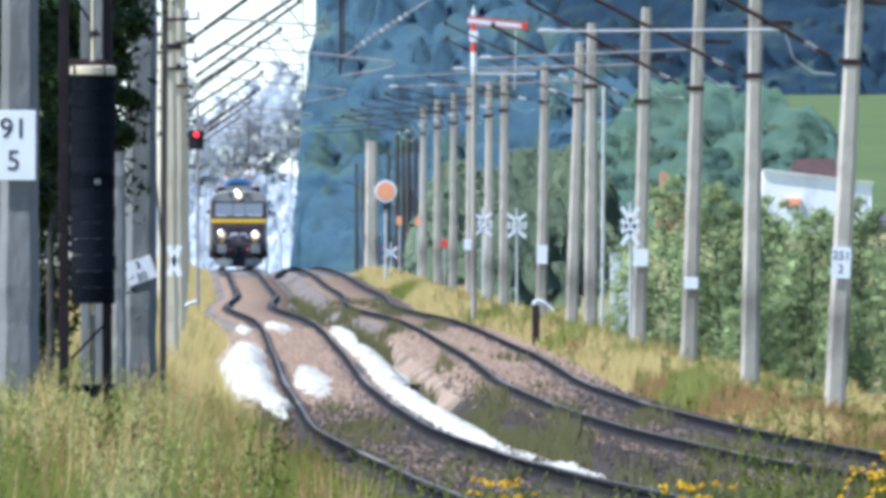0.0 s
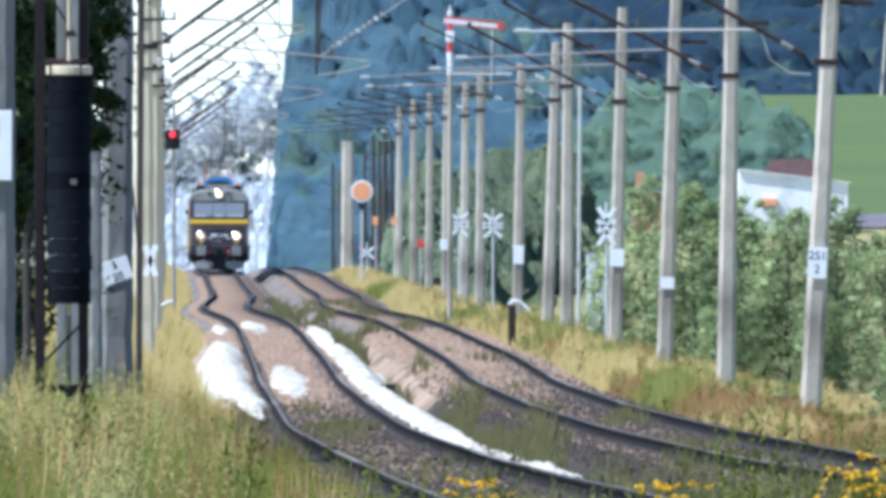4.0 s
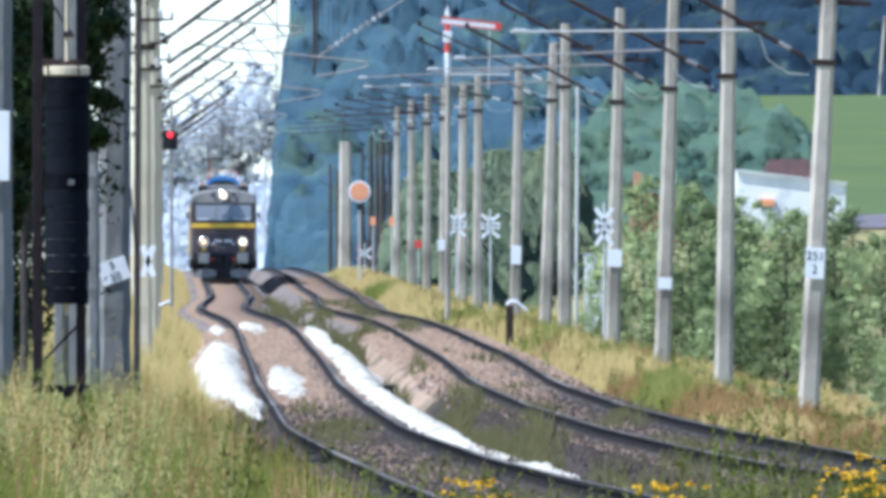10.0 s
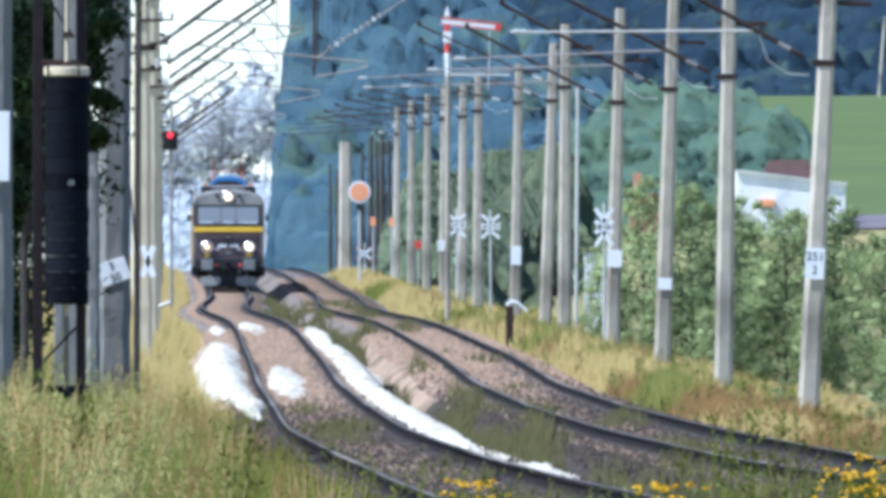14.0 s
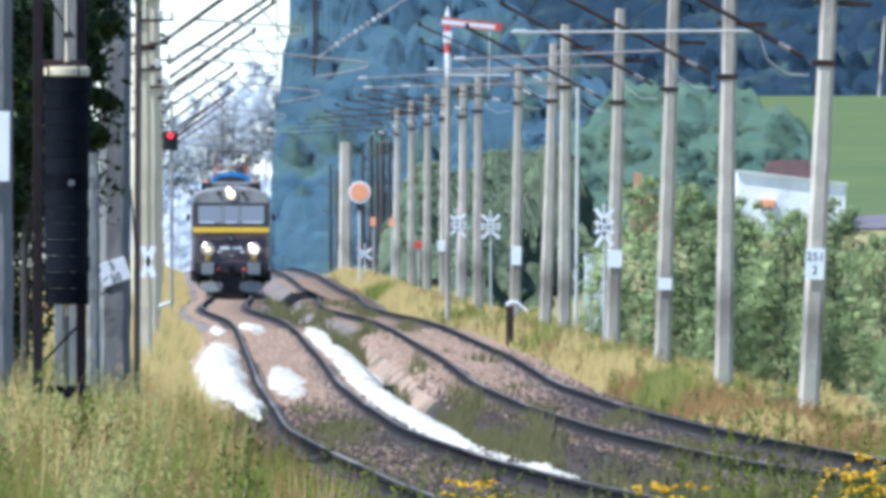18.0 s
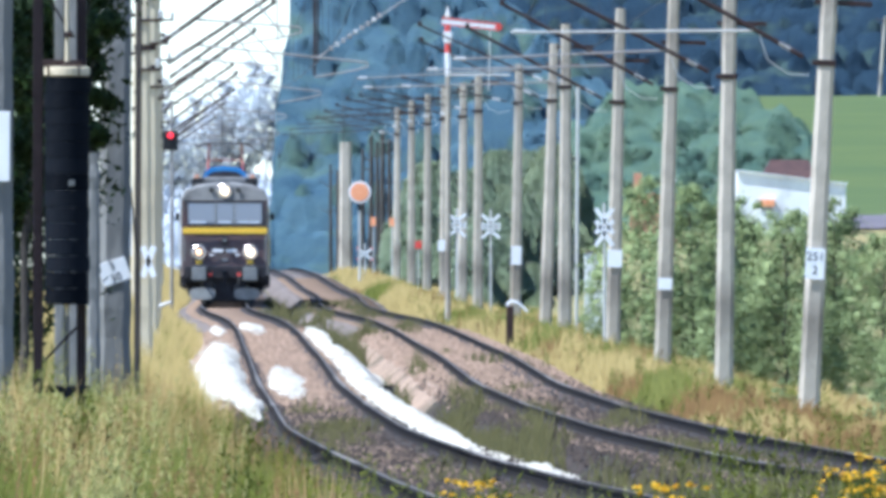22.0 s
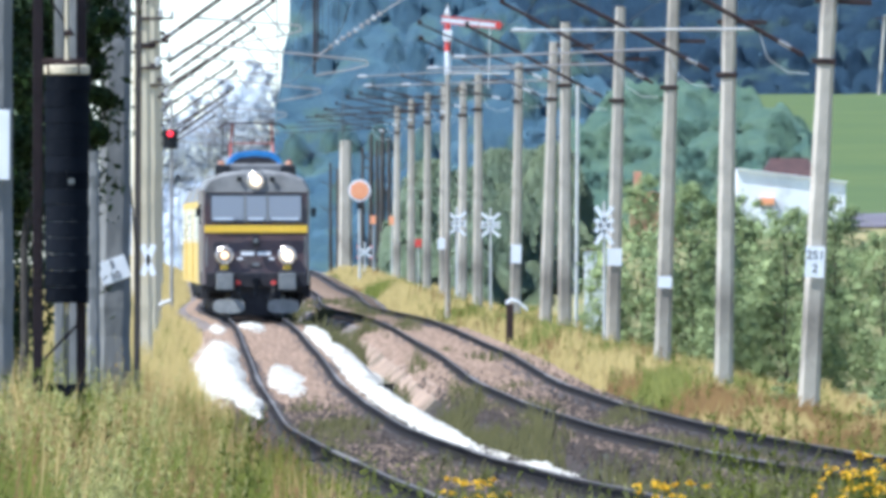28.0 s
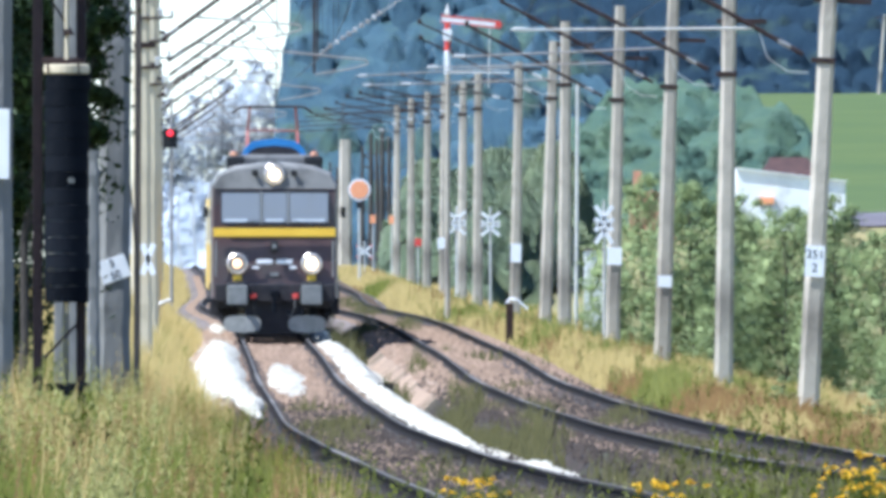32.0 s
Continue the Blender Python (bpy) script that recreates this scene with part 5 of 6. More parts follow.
def crown_shell(rng, height, spread, conic, low, leaves, leaf):
    """A dense lobed crown: an uneven inner mass covered with leaves that lie along it."""
    seed = float(rng.uniform(0, 90))
    rings, seg = 22, 20

    def skin(a, f):
        prof = (1 - f) ** (0.45 + 0.4 * conic) * min(1.0, f / 0.3 + 0.45) * 1.15
        q = Vector((math.cos(a) * 1.4, math.sin(a) * 1.4, f * height / spread * 1.1 + seed))
        lob = 1 + 0.2 * noise.noise(q) + 0.1 * noise.noise(q * 2.6)
        r = spread * prof * lob
        return (r * math.cos(a), r * math.sin(a), height * (low + (1 - low) * f) + 0.35 * spread * noise.noise(q * 1.7 + Vector((9, 0, 0))) * (1 - f))

    v = np.array([skin(2 * math.pi * j / seg, i / (rings - 1) * 0.995) for i in range(rings) for j in range(seg)])
    f = []
    for i in range(rings - 1):
        for j in range(seg):
            p, q = i * seg + j, i * seg + (j + 1) % seg
            f += [(p, q, q + seg), (p, q + seg, p + seg)]
    nn = np.stack([v[:, 0], v[:, 1], np.zeros(len(v))], -1) / spread * 0.3 + np.array([-0.3, -0.45, 0.85])
    fa, ff = rng.uniform(0, 2 * math.pi, leaves), rng.uniform(0, 1, leaves) ** 0.8
    pos = np.array([skin(a, b * 0.99) for a, b in zip(fa, ff)])
    out = np.stack([pos[:, 0], pos[:, 1], np.full(leaves, spread * 0.35)], -1)
    out /= np.linalg.norm(out, axis=1)[:, None]
    nn /= np.linalg.norm(nn, axis=1)[:, None]
    pos = pos + out * np.abs(rng.normal(0.01, 0.025, leaves))[:, None] * spread
    n = out * 1.3 + rng.normal(0, 0.6, (leaves, 3))
    n /= np.linalg.norm(n, axis=1)[:, None]
    u = np.cross(n, rng.normal(size=(leaves, 3)))
    u /= np.linalg.norm(u, axis=1)[:, None]
    w = np.cross(n, u)
    s = leaf * rng.uniform(0.6, 1.5, leaves)[:, None]
    lv = np.stack([pos - u * s, pos + w * s * 0.55, pos + u * s, pos - w * s * 0.55], axis=1).reshape(-1, 3)
    i = np.arange(leaves)[:, None] * 4 + len(v)
    flip = (np.sum(np.cross(w, u) * out, axis=1) < 0)[:, None]
    lf = np.concatenate([np.where(flip, i + np.array([0, 2, 1]), i + np.array([0, 1, 2])), np.where(flip, i + np.array([0, 3, 2]), i + np.array([0, 2, 3]))], axis=1).reshape(-1, 3)
    soft = out * 0.35 + np.array([-0.3, -0.45, 0.75]) + rng.normal(0, 0.12, (leaves, 3))
    soft /= np.linalg.norm(soft, axis=1)[:, None]
    return np.concatenate([v, lv]), np.concatenate([np.array(f), lf]), np.concatenate([nn, np.repeat(soft, 4, axis=0)])


def tree(name, rng, height, spread, leaves, leaf, material, label, group, trunk=0.22, conic=0.0, low=0.25, clumps=26, full=1.0, fill=0.0, bark=None, soft=0.0):
    """Tapered trunk, limbs and a crown of many small leaves with gaps."""
    t = empty(name, pose(0, 0, 0), label, "tree", group)
    bm = bmesh.new()
    pts = [Vector((0, 0, -0.4))]
    for i in range(6):
        pts.append(Vector((rng.normal(0, 0.05 * spread), rng.normal(0, 0.05 * spread), height * (i + 1) / 6.6)))
    for i, (a, b) in enumerate(zip(pts, pts[1:])):
        tube(bm, a, b, trunk * (1 - i / 6.6), trunk * (1 - (i + 1) / 6.6), 8, False)
    cs, rs = [], []
    for i in range(clumps):
        z = height * (low + (0.97 - low) * (i + 0.5) / clumps)
        f = (z / height - low) / (1 - low)
        r = spread * (math.sin(math.pi * min(1, 0.18 + f * 0.8)) ** 0.7 if conic == 0 else (1.02 - f) * conic + (1 - conic) * math.sin(math.pi * min(1, 0.2 + 0.8 * f)))
        a = i * 2.4 + rng.normal(0, 0.3)
        d = r * rng.uniform(0.35, 0.85)
        c = Vector((d * math.cos(a), d * math.sin(a), z + rng.normal(0, 0.03 * height)))
        cs.append(c)
        rs.append(max(0.12 * spread, r * rng.uniform(0.3, 0.55) * full))
        if i % 2 == 0:
            k = pts[min(len(pts) - 1, max(1, int(z / height * 5)))]
            tube(bm, (k.x, k.y, max(0.1, z - 0.12 * height)), c, trunk * 0.3, trunk * 0.08, 5, False)
    part("trunk", bm, bark or M_BARK, t)
    if fill > 0.5:
        v, f, nn = crown_shell(rng, height, spread, conic, low, leaves, leaf)
        share("crown", raw_mesh("crown", v, f, material, nn), t)
        return t
    v, f, nn = leaf_cloud(rng, np.array([tuple(c) for c in cs]), np.array(rs), leaves, leaf, 0.75, 0.35 if height > 8 else 0.7, 1.5 if height > 8 else 0.5)
    if soft:
        nn = nn * (1 - soft) + np.array([-0.36, -0.5, 0.78]) * soft
        nn /= np.linalg.norm(nn, axis=1)[:, None]
    if fill:
        cv, cf, cn = cores(rng, [tuple(c) for c in cs], rs, fill)
        f = np.concatenate([f, cf + len(v)])
        v, nn = np.concatenate([v, cv]), np.concatenate([nn, cn])
    share("crown", raw_mesh("crown", v, f, material, nn), t)
    return t


def spread_copies(src, places, rng, turn=True):
    first = True
    for x, y, dz, sc in places:
        m = pose(x, y, float(ground_z(x, y)) + dz, 0, 0, rng.uniform(0, 360) if turn else 0)
        if first:
            src.matrix_basis = m
            first = False
            ob = src
        else:
            ob = copy_thing(src, m)
        ob.scale = (sc, sc, sc)


def plant(kinds, tall, rng, ya, yb, pa, pb, gap, tops, crest, ranks, material, label, skirt=0.0):
    """A wood on rising ground: tops gives the height over the eye of its front and back. Ranks of trees stand out of it;
    the closed canopy between them is one sheet of domed crowns."""
    def canopy(px, f):
        return np.minimum(tops[0] + (tops[1] - tops[0]) * f, np.interp(px, *crest) + 0.5 * np.sin(px / 17.0) + 0.35 * np.sin(px / 7.3 + 1))

    places = [[] for _ in kinds]
    n = int((pb - pa) / gap)
    for i in range(2, n * ranks):
        f = (i // n) / ranks
        y = ya - 2 + (yb - ya) * f + rng.uniform(-2, 2)
        px = pa + (pb - pa) * (i % n + 0.5 * (i // n % 2) + rng.uniform(-0.3, 0.3)) / n
        x = (px - 784) * y / 35930
        h = EYE[2] + float(canopy(px, f)) + rng.uniform(-0.5, 0.5) - float(ground_z(x, y)) + 0.5
        if h > 2.5:
            k = min(range(len(kinds)), key=lambda j: abs(math.log(h / tall[j])))
            places[k].append((x, y, -0.5, h / tall[k]))
    for kind, spots in zip(kinds, places):
        if spots:
            spread_copies(kind, spots, rng, False)
        else:
            for ob in (*kind.children_recursive, kind):
                bpy.data.objects.remove(ob)
    rise = tops[1] - tops[0]
    a, b = int((pb - pa) * ya / 35930 / 0.22), int(rise / 0.16)
    S, F = np.meshgrid(np.linspace(0, 1, a), np.linspace(-0.4, 1.0, b), indexing="ij")
    P = pa - gap * 0.2 - skirt * (1 - sstep(0.3, 0.6, F)) + (pb - pa + gap * 0.4) * S
    Y = ya + (yb - ya) * F + 2
    X = (P - 784) * Y / 35930
    W = F * rise
    # crowns: domes of mixed size, the highest wins
    dome = np.full(X.shape, -0.9)
    x0, x1 = float(X.min()), float(X.max())
    for _ in range(int((x1 - x0) * rise * 1.4 * 0.5)):
        cx, cw, r = rng.uniform(x0, x1), rng.uniform(-0.4, 1.0) * rise, rng.uniform(0.9, 2.2)
        d = ((X - cx) / r) ** 2 + ((W - cw) / (r * 0.8)) ** 2
        dome = np.maximum(dome, np.where(d < 1, np.sqrt(np.clip(1 - d, 0, 1)) * r * 0.6 - 0.75, -0.9))
    fine = np.array([0.22 * noise.noise(Vector((q / 0.9, w / 0.7, 3))) + 0.13 * noise.noise(Vector((q / 0.35, w / 0.3, 9))) for q, w in zip(X.ravel(), W.ravel())]).reshape(X.shape)
    Z = EYE[2] + canopy(P, F) + dome + fine
    v = np.stack([X, Y, Z], -1)
    true = np.cross(np.gradient(v, axis=0), np.gradient(v, axis=1))
    true /= np.linalg.norm(true, axis=2)[:, :, None] + 1e-9
    nn = 0.5 * true + np.array([-0.2, -0.3, 0.55])
    nn /= np.linalg.norm(nn, axis=2)[:, :, None]
    i = (np.arange(a - 1)[:, None] * b + np.arange(b - 1)[None]).ravel()
    f = np.concatenate([np.stack([i, i + b, i + b + 1], 1), np.stack([i, i + b + 1, i + 1], 1)])
    ob = new("wood_canopy", raw_mesh("wood_canopy", v.reshape(-1, 3), f, material, nn.reshape(-1, 3)))
    tagged(ob, label, "woodland", kind="stuff")


def build_trees():
    rng = np.random.default_rng(21)
    # near tree left of the masts
    t = tree("roadside_tree", rng, 6.6, 1.3, 26000, 0.06, M_LEAFN, "dark leafy tree beside the masts", "", 0.04, 0, 0.1, 60)
    t.matrix_basis = pose(-5.55, 226, ground_z(-5.55, 226))
    copy_thing(t, pose(-5.3, 233, ground_z(-5.3, 233), 0, 0, 140))
    u = tree("roadside_tree", rng, 7.4, 1.0, 17000, 0.058, M_LEAFN, "dark leafy tree leaning over the masts", "", 0.06, 0, 0.42, 50)
    u.matrix_basis = pose(-4.72, 224, ground_z(-4.72, 224), 0, 3, 0)
    copy_thing(u, pose(-5.15, 221, ground_z(-5.15, 221) - 0.6, 0, 1, 200))
    q = tree("roadside_tree", rng, 7.2, 0.4, 6500, 0.058, M_LEAFN, "slim dark leafy sapling between the masts", "", 0.03, 0, 0.45, 40)
    q.matrix_basis = pose(-3.92, 222, ground_z(-3.92, 222))
    # bushes behind the far masts
    lab = "rounded olive green willow bush behind the masts"
    bushes = []
    for i in range(3):
        b = tree("willow_bush", rng, 6.1, 1.9, 14000, 0.055, M_LEAFB, lab, "bushes behind the masts", 0.07, 0, 0.06, 80, 1.0, 0.2, soft=0.4)
        bushes.append(b)
    k = 628 / 35930
    spots = [[(6.2, 634, 0, 1.0), (9.3, 640, 0, 1.02), (12.2, 632, 0, 0.98), (15.4, 645, -0.3, 0.85)],
             [(7.7, 626, 0, 1.04), (10.6, 630, 0, 0.95), (13.6, 628, -0.2, 0.85), (5.3, 648, 0, 0.55)],
             [(8.6, 618, -0.3, 0.62), (11.4, 616, -0.3, 0.58), (14.4, 618, -0.3, 0.62), (16.4, 625, -0.3, 0.62), (13.2, 590, -0.2, 0.42), (9.0, 655, 0, 0.97), (11.9, 652, 0, 0.95)]]
    for b, s in zip(bushes, spots):
        spread_copies(b, s, rng)
    # mid green trees on the lower slope, tinted teal for the haze
    mids = [tree("slope_tree", rng, hh, rr, 380, 0.14, M_LEAFM, "green broadleaf tree on the slope, tinted for haze", "trees on the slope", 0.2, 0, 0.05, 20, 0.75, 0.72) for hh, rr in ((5.0, 1.9), (9.0, 2.2), (13.0, 2.4))]
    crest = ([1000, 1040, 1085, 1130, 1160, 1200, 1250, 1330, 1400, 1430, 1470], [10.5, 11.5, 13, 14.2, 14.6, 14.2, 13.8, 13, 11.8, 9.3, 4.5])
    plant(mids, (5.0, 9.0, 13.0), rng, 1500, 1535, 1015, 1440, 42, (5.0, 16.0), crest, 5, M_LEAFM, "closed green canopy of broadleaf trees on the slope, tinted for haze")
    light = []
    for i in range(22):
        px = rng.uniform(750, 985)
        y = rng.uniform(1180, 1330)
        light.append(((px - 784) * y / 35930, y, -0.8, rng.uniform(0.35, 0.75)))
    for i in range(7):
        px = 880 + 120 * i / 6
        y = rng.uniform(1290, 1345)
        light.append(((px - 784) * y / 35930, y, -0.6, rng.uniform(0.6, 0.95)))
    young = tree("edge_tree", rng, 9.5, 3.2, 2400, 0.14, M_LEAFY, "light yellow-green young tree at the wood's edge, greyed for haze", "young trees at the wood's edge", 0.16, 0, 0.06, 20, 0.75, 0.72)
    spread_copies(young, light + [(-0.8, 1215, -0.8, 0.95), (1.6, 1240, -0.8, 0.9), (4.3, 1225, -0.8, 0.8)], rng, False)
    # slender dark trunks at the wood's edge
    for px, top, r in ((642, 262, 0.16), (655, 240, 0.2), (668, 250, 0.17), (676, 228, 0.22), (690, 245, 0.18), (703, 262, 0.15), (598, 300, 0.14), (585, 290, 0.13), (748, 300, 0.13)):
        y = rng.uniform(1290, 1340)
        k = y / 35930
        x = (px - 784) * k
        g = float(ground_z(x, y))
        hh = EYE[2] + (482 - top) * k - g
        t = empty("bare_trunk", pose(x, y, g), "slender dark bare tree trunk at the wood's edge", "tree", "trunks at the wood's edge")
        part("trunk", tube(bmesh.new(), (0, 0, -0.4), (rng.normal(0, 0.1), 0, hh), r, r * 0.55, 8), M_BARK, t)
        for b in range(4):
            z = hh * rng.uniform(0.45, 0.95)
            a = rng.choice([-1, 1])
            part("limb", tube(bmesh.new(), (0, 0, z), (a * rng.uniform(0.4, 0.9), 0, z + rng.uniform(0.1, 0.5)), r * 0.3, r * 0.1, 5), M_BARK, t)
    y = 1255.0
    k = y / 35930
    x = (611 - 784) * k
    g = float(ground_z(x, y))
    t = empty("concrete_pylon", pose(x, y, g), "stout pale concrete pylon far along the line", "pylon")
    part("shaft", loft(bmesh.new(), pole_rings(0.9, 0.7, EYE[2] + (482 - 250) * k - g)), M_CONC, t)
    # distant trees beyond the crest; the haze over them is put into their pale colours
    far = tree("distant_tree", rng, 22.0, 3.0, 1500, 0.3, M_LEAFP, "distant tree beyond the crest, paled by haze in its colours", "distant trees", 0.16, 0, 0.55, 30, bark=M_BARKP, soft=0.75)
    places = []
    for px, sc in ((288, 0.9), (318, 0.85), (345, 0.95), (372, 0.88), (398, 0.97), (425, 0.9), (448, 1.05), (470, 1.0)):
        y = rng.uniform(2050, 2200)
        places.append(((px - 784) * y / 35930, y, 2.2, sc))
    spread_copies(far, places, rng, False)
    low = tree("distant_tree", rng, 9.0, 4.4, 1500, 0.3, M_LEAFP, "low distant tree beyond the crest, paled by haze in its colours", "distant trees", 0.16, 0, 0.02, 30, 1.2, 0.9, bark=M_BARKP)
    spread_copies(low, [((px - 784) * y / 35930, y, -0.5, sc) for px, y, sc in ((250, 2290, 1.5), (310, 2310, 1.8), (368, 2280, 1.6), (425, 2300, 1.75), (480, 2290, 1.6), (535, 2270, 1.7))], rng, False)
    # dark wood behind the line, with the haze's blue mixed into its leaf colour
    kind = ((6.5, 2.0), (12.0, 2.3), (20.0, 2.6))
    woods = [tree("forest_tree", rng, hh, rr, 380, 0.14, M_LEAFF, "forest tree on the wooded hillside, tinted blue for haze", "trees of the wood", 0.3, 0, 0.04, 20, 0.75, 0.72) for hh, rr in kind]
    plant(woods, (6.5, 12.0, 20.0), rng, 1650, 1700, 522, 1110, 50, (3.5, 28.0), ([500, 860, 1040, 1120], [40, 24, 16.5, 12.5]), 6, M_LEAFF, "closed canopy of the wood behind the line, tinted blue for haze", 26)
    # wood above the meadow, its haze carried by the navy leaf colour
    high = [tree("forest_tree", rng, hh, rr, 380, 0.14, M_LEAFD, "dark spruce above the meadow, tinted blue for haze", "trees above the meadow", 0.3, 0, 0.04, 20, 0.75, 0.72) for hh, rr in kind]
    plant(high, (6.5, 12.0, 20.0), rng, 2390, 2430, 880, 1640, 50, (22.5, 38.0), ([900, 2000], [60, 60]), 4, M_LEAFD, "closed canopy of the wood above the meadow, tinted blue for haze")


# ================= grass and weeds =================
def blades(rng, x, y, z, h, w, bend, seg=2):
    """Tapering bent blades: two triangles and a tip each."""
    n = len(x)
    a = rng.uniform(0, 2 * math.pi, n)
    side = np.stack([np.cos(a * 0.6 - 0.8), np.sin(a) * 0.3, np.zeros(n)], -1) * (w / 2)[:, None]
    ln = np.stack([np.cos(a), np.sin(a), np.zeros(n)], -1) * (bend * h)[:, None]
    p0 = np.stack([x, y, z], -1)
    up = np.stack([np.zeros(n), np.zeros(n), h], -1)
    p1 = p0 + up * 0.55 + ln * 0.3
    p2 = p0 + up + ln
    v = np.stack([p0 - side, p0 + side, p1 + side * 0.8, p1 - side * 0.8, p2], 1).reshape(-1, 3)
    i = (np.arange(n) * 5)[:, None]
    f = np.concatenate([i + np.array([0, 1, 2]), i + np.array([0, 2, 3]), i + np.array([3, 2, 4])], 1)
    f = np.where((side[:, 0] < 0)[:, None], f[:, ::-1], f).reshape(-1, 3)
    nn = np.array([-0.15, -0.3, 0.9]) + rng.normal(0, 0.2, (n, 3))
    nn /= np.linalg.norm(nn, axis=1)[:, None]
    return v, f, np.repeat(nn, 5, axis=0)


def plumes(rng, x, y, z, h, leaf, per):
    """Leafy weed stems: small leaves up each stalk."""
    n = len(x)
    k = np.repeat(np.arange(n), per)
    f0 = rng.uniform(0.25, 1.02, n * per)
    a = rng.uniform(0, 2 * math.pi, n * per)
    ln = rng.normal(0, 0.12, (n, 2))
    L = leaf * rng.uniform(0.5, 1.3, n * per) * (1.25 - 0.75 * f0)
    base = np.stack([x[k] + ln[k, 0] * h[k] * f0, y[k] + ln[k, 1] * h[k] * f0, z[k] + h[k] * f0], -1)
    d = np.stack([np.cos(a), np.sin(a) * 0.6, rng.uniform(0.4, 2.0, n * per)], -1)
    d /= np.linalg.norm(d, axis=1)[:, None]
    s = np.cross(d, rng.normal(size=(n * per, 3)))
    s /= np.linalg.norm(s, axis=1)[:, None]
    tip = base + d * L[:, None]
    mid = base + d * (L * 0.5)[:, None]
    v = np.stack([base, mid + s * (L * 0.13)[:, None], tip, mid - s * (L * 0.13)[:, None]], 1).reshape(-1, 3)
    i = (np.arange(n * per) * 4)[:, None]
    flip = (np.cross(s, d)[:, 1] > 0)[:, None]
    f = np.concatenate([i + np.array([0, 1, 2]), i + np.array([0, 2, 3])], 1)
    f = np.where(flip, f[:, ::-1], f).reshape(-1, 3)
    nn = np.array([-0.15, -0.3, 0.8]) + rng.normal(0, 0.5, (n * per, 3))
    nn /= np.linalg.norm(nn, axis=1)[:, None]
    return v, f, np.repeat(nn, 4, axis=0)


def value_noise(x, y, s, seed, run=None):
    """Smooth noise with patches s wide and run long down the line."""
    run = run or s / 0.35
    return np.array([noise.noise(Vector((a / s, b / run, seed))) for a, b in zip(x, y)])


def verge_edge(y):
    """How near the left track's middle the growth comes."""
    return np.interp(y, [90, 130, 138, 154, 165, 200, 300, 345, 380, 420, 480, 520, 560], [-1.15, -1.3, -1.75, -1.75, -1.15, -0.95, -0.96, -1.12, -1.5, -1.95, -2.1, -1.6, -1.2])


def tops(x, y, z, rng):
    """How tall the growth before the posts stands."""
    q = 784 + 35930 * x / y
    slope = np.interp(q, [0, 50, 95, 150, 175, 250, 300, 360, 440, 520], [700, 668, 728, 748, 690, 652, 655, 690, 735, 800]) + rng.normal(8, 14, len(x))
    return np.where(y < 184, np.maximum(EYE[2] - (slope - 482) * y / 35930 - z, 0.12), 9.0)


